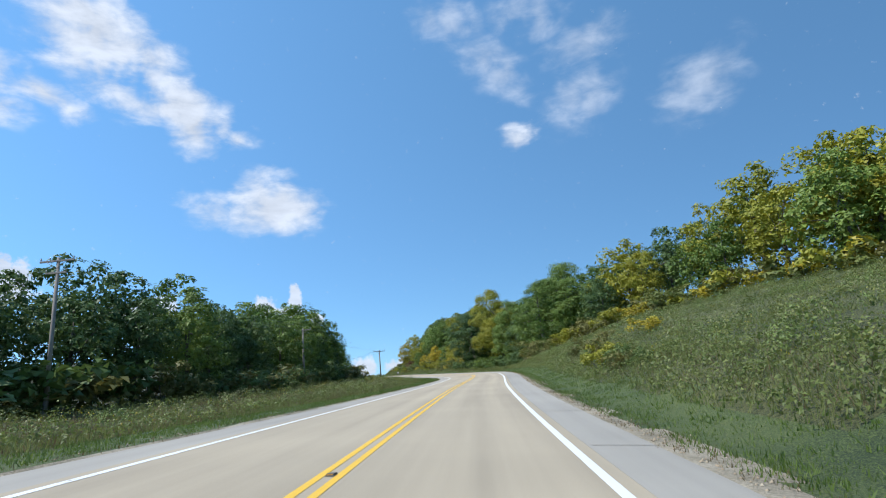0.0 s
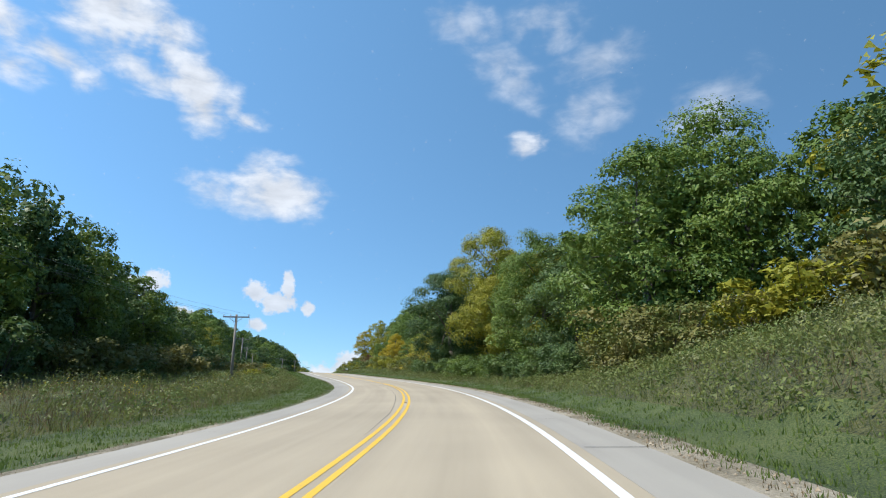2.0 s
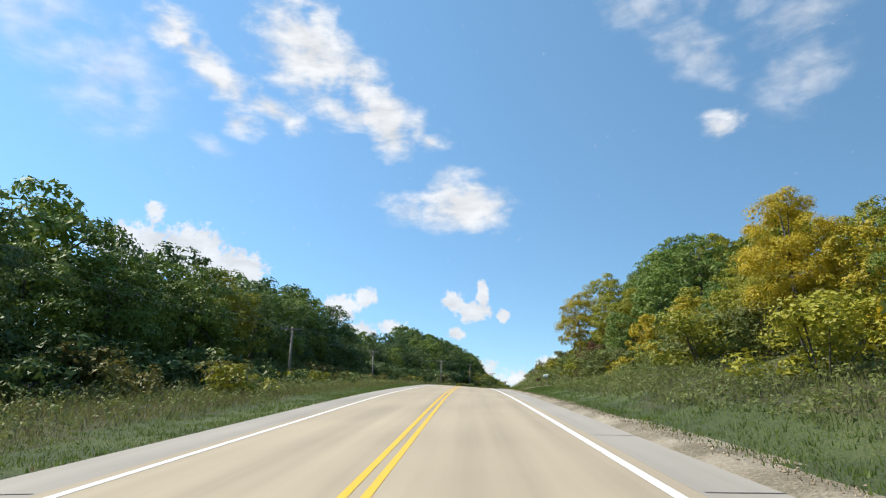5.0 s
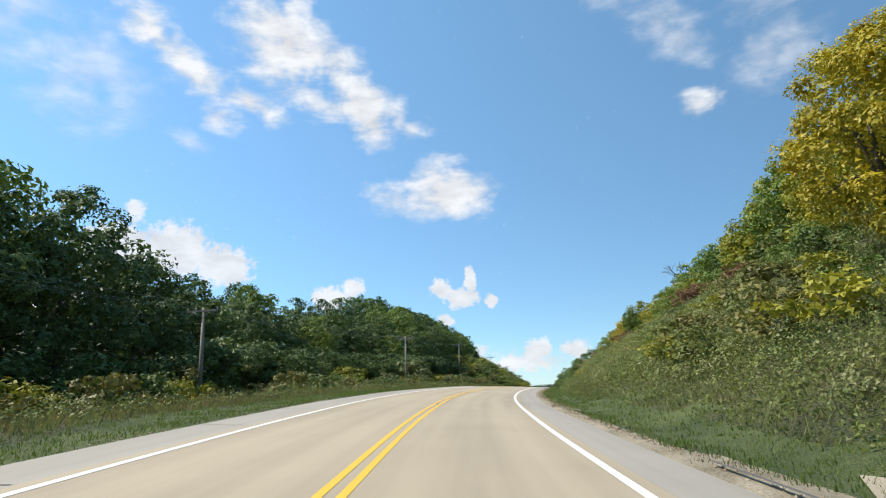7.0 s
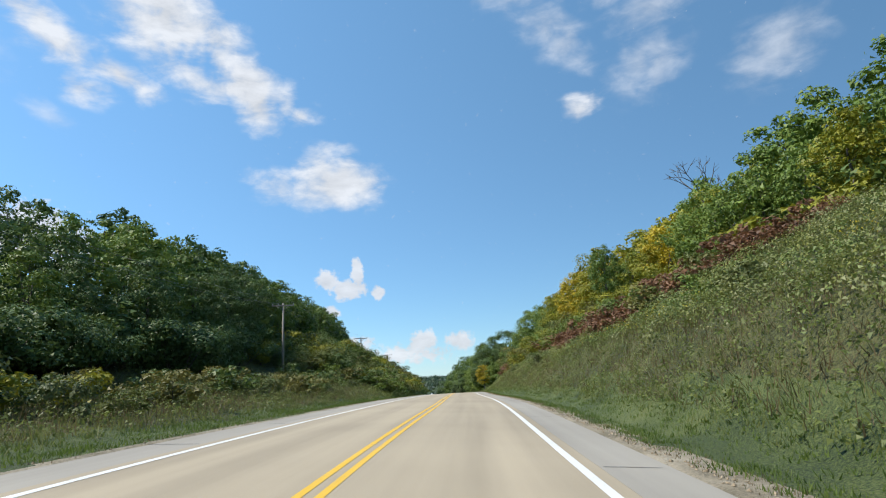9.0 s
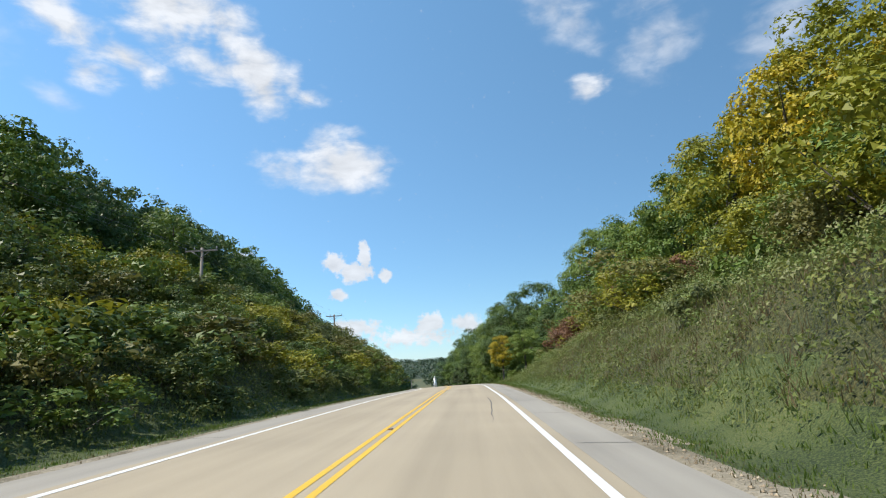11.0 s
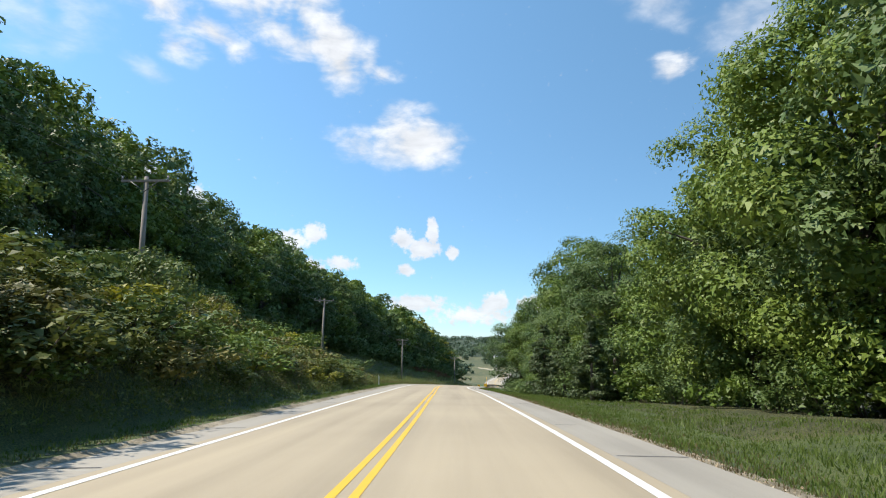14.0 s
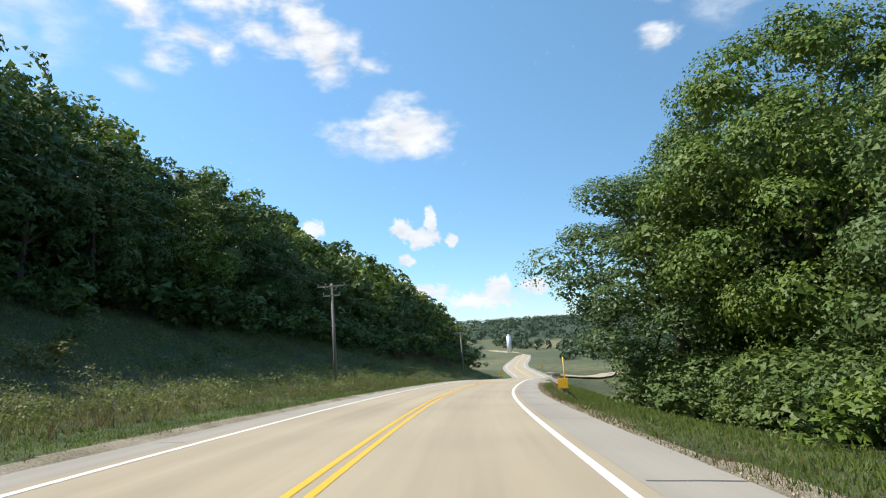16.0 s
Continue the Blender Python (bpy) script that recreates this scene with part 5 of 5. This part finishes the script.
def build_guardrail():
    """A steel beam guardrail along the right edge where the road drops into the valley."""
    rail = empty("guardrail")
    ks = [k for k in range(len(LINE)) if 599.5 < LINE[k, 1] < 690]
    prof = [(0.0, 0.44), (0.035, 0.48), (0.035, 0.53), (0.0, 0.575), (0.035, 0.62), (0.035, 0.67), (0.0, 0.71)]
    rows = []
    for k in ks:
        p, d = LINE[k], LINE_DIR[k]
        n = np.array([d[1], -d[0]])
        for depth, h in prof:
            q = p[:2] + n * (6.1 - depth)
            rows.append((*q, p[2] - LINE_BANK[k] * 6.1 - 0.16 + h))
    r, c = len(ks), len(prof)
    i = np.arange(r * c).reshape(r, c)
    f = np.stack([i[:-1, :-1], i[1:, :-1], i[1:, 1:], i[:-1, 1:]], -1).reshape(-1, 4)
    beam = mesh_object("beam", rows, f, M_GALV, rail, smooth=False)
    tagged(beam, label="rusty pleated steel beam")
    thick = beam.modifiers.new("thickness", "SOLIDIFY")
    thick.thickness = 0.006
    for k in ks[::2]:
        p, d = LINE[k], LINE_DIR[k]
        q = p[:2] + np.array([d[1], -d[0]]) * 6.23
        z = float(ground_z(q[0], q[1]))
        bm = bmesh.new()
        box(bm, q[0] - 0.07, q[0] + 0.07, q[1] - 0.07, q[1] + 0.07, z - 0.3, z + 0.74, 0.008)
        part("post", bm, M_POST, rail, smooth=False)
    k = ks[0]
    p, d = LINE[k], LINE_DIR[k]
    q = p[:2] + np.array([d[1], -d[0]]) * 6.1
    z = p[2] - LINE_BANK[k] * 6.1 - 0.1
    bm = bmesh.new()
    box(bm, q[0] - 0.27, q[0] + 0.27, q[1] - 0.10, q[1] - 0.05, z + 0.28, z + 0.80, 0.01)
    part("end_plate", bm, M_SIGNYELLOW, rail, "square yellow reflective end plate", smooth=False)
    bm = bmesh.new()
    tube(bm, (q[0] + 0.12, q[1] + 0.25, z - 0.2), (q[0] + 0.10, q[1] + 0.25, z + 1.9), 0.03, 0.03, 6)
    part("marker_rod", bm, M_SIGNYELLOW, rail, "tall thin yellow marker rod")
    tagged(rail, "steel beam guardrail on timber posts with a yellow end plate", "guardrail")


build_guardrail()


def build_far_sign(y, off, h, size):
    x, y, z = spot(y, off)
    sign = empty("warning_sign", pose(x, y, z, 0, 0, 8))
    bm = bmesh.new()
    box(bm, -0.04, 0.04, -0.03, 0.03, -0.3, h, 0.006)
    part("post", bm, M_POST, sign, smooth=False)
    bm = bmesh.new()
    box(bm, -size / 2, size / 2, -0.05, -0.035, h - size, h, 0.004)
    part("plate", bm, M_SIGNYELLOW, sign, "small yellow reflective plate", smooth=False)
    tagged(sign, "small yellow reflective sign on a short post at the bend", "road sign", "bend signs")


build_far_sign(700, -6.2, 1.7, 0.75)
build_far_sign(770, 7.0, 1.7, 0.75)


# ---- rock cut, dead tree, cedar ----
def build_outcrop():
    rng = np.random.RandomState(77)
    rock = empty("rock_outcrop")
    for layer in range(3):
        y = 297.5 + rng.uniform(-0.5, 0.8)
        while y < 313.5:
            w = rng.uniform(0.3, 1.0)
            h = rng.uniform(0.10, 0.24)
            if rng.rand() < (0.9 if layer == 2 else 0.68):
                xc, zc, c, bank = road_at(y)
                off = 10.25 + 0.3 * layer + rng.uniform(-0.25, 0.3)
                bm = bmesh.new()
                vs = box(bm, -0.55, 0.55, -w / 2, w / 2, -h / 2, h / 2)
                for v in vs:
                    v.co += Vector(rng.uniform(-0.1, 0.1, 3))
                bmesh.ops.bevel(bm, geom=list(bm.edges), offset=0.03, segments=1, affect="EDGES")
                slab = part("stone", bm, M_ROCK, rock, smooth=False)
                slab.matrix_basis = pose(float(xc + (off + 0.3) / c), y, float(zc) + 0.50 + 0.25 * layer + rng.uniform(-0.1, 0.1), rng.uniform(-4, 4), rng.uniform(-4, 8), rng.uniform(-12, 12) + 8)
            y += w * rng.uniform(0.95, 1.5)
    tagged(rock, "ledge of pale layered limestone cut into the grassy bank", "rock ledge")


build_outcrop()


def build_dead_tree():
    rng = np.random.RandomState(13)
    x, y, z = spot(397.0, 34.0)
    tree = empty("dead_tree", pose(x, y, z) @ Matrix.Scale(1.35, 4))
    bm = bmesh.new()
    tube(bm, (0, 0, -0.5), (0.2, 0.1, 6), 0.22, 0.15, 8)
    tube(bm, (0.2, 0.1, 6), (0.4, 0.2, 9), 0.15, 0.10, 8)
    part("trunk", bm, M_BARK, tree)

    def fork(bm, a, way, length, r, depth):
        b = a + way * length
        tube(bm, a, b, r, r * 0.65, 5, False)
        if depth:
            for _ in range(2 + (rng.rand() < 0.4)):
                w = (way + Vector(rng.normal(size=3)) * 0.5 + Vector((0, 0, 0.12))).normalized()
                fork(bm, b, w, length * rng.uniform(0.6, 0.85), r * 0.62, depth - 1)

    for k, h in enumerate((7.0, 8.0, 9.0, 9.0, 8.5)):
        bm = bmesh.new()
        a = 1.3 * k
        fork(bm, Vector((0.3, 0.15, h)), Vector((math.cos(a) * 0.7, math.sin(a) * 0.7, 0.75)).normalized(), 1.6, 0.085, 3)
        part("limb", bm, M_BARK, tree)
    tagged(tree, "bare dead tree with forked grey limbs on the hill", "dead tree")


build_dead_tree()


def build_cedar(y, off, h, seed):
    rng = np.random.RandomState(seed)
    x, y, z = spot(y, off)
    tree = empty("cedar_tree", pose(x, y, z))
    n = 70
    hh = rng.uniform(0.06, 1.0, n) ** 0.9
    ang = rng.uniform(0, 6.283, n)
    r = (1.05 - hh) * h * 0.27 * rng.uniform(0.5, 1.0, n)
    c = np.stack([r * np.cos(ang), r * np.sin(ang), hh * h * 0.97], 1)
    v, soft = leaf_sprays(rng, c, np.full(n, 0.09 * h) * (1.15 - 0.7 * hh), 150, 0.16, 0.45, 0.5)
    v[:, 2] = np.maximum(v[:, 2], 0.1)
    mesh_object("crown", v, threes(v), LEAVES["cedar"], tree)
    bm = bmesh.new()
    tube(bm, (0, 0, -0.3), (0, 0, h * 0.9), 0.14, 0.03, 8)
    part("trunk", bm, M_BARK, tree)
    tagged(tree, "dark green conical cedar at the edge of the wood", "conifer", "cedars")


build_cedar(552.0, 9.6, 6.5, 3)
build_cedar(545.5, 10.0, 5.5, 4)
build_cedar(536.0, 9.8, 5.0, 5)

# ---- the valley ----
# far leaves lean to blue: the haze of distance is mixed into their colour
M_FARLEAF = leafy("hazed_far_leaves", (0.036, 0.064, 0.034), (0.085, 0.120, 0.056), 0.5, 0.2)
M_METAL = plain("pale_metal_cladding", (0.62, 0.63, 0.64), 0.4, 0.3)


def build_silo(x, y, r, h):
    z = float(ground_z(x, y))
    silo = empty("silo", pose(x, y, z))
    bm = bmesh.new()
    tube(bm, (0, 0, -0.5), (0, 0, h), r, r, 24)
    part("wall", bm, M_METAL, silo)
    for k in range(1, int(h / 1.5)):
        bm = bmesh.new()
        tube(bm, (0, 0, k * 1.5), (0, 0, k * 1.5 + 0.08), r + 0.03, r + 0.03, 24)
        part("hoop", bm, M_GALV, silo)
    bm = bmesh.new()
    tube(bm, (0, 0, h), (0, 0, h + r * 0.7), r + 0.05, 0.3, 24)
    part("roof", bm, M_METAL, silo, "domed pale roof")
    tagged(silo, "tall pale farm silo down in the valley", "silo")


build_silo(-119.0, 1010.0, 1.7, 12)
along_ground("side_road", [(-76.5, 745.0), (-66.0, 752.0), (-48.0, 775.0), (-20.0, 800.0), (60.0, 830.0)], [(0, 5.0), (0.15, 3.2), (1, 3.0)], M_ROAD, "pale side road crossing the valley floor", "road", 0.5)


def far_woods():
    """Clumped tree tops over the valley and its far ridge."""
    rng = np.random.RandomState(88)
    many = []
    for n, y0, y1, half, size in ((620, 830, 1100, 260, 6.0), (1000, 1100, 1600, 520, 7.0), (4300, 1600, 2750, 1500, 11.0)):
        y = rng.uniform(y0, y1, n)
        x = -95 + rng.uniform(-half, half, n)
        keep = wobble(x, y, 130, 61) > (-0.3 if y0 < 1600 else -0.9)
        xc, zc, c, bank = road_at(y)
        keep &= np.abs(x - xc) > 22
        x, y = x[keep], y[keep]
        s = rng.uniform(0.7, 1.25, len(x)) * size
        c = np.stack([x, y, ground_z(x, y) + s * 0.55], 1)
        many.append(leaf_sprays(rng, c, s * 0.8, 44 if y0 < 1600 else 22, size * 0.40, 0.8)[0])
    v = np.concatenate(many)
    tagged(mesh_object("far_woods", v, threes(v), M_FARLEAF), "distant woods over the valley and ridge, blue-green with haze put into the colour", "woods", kind="stuff")


far_woods()
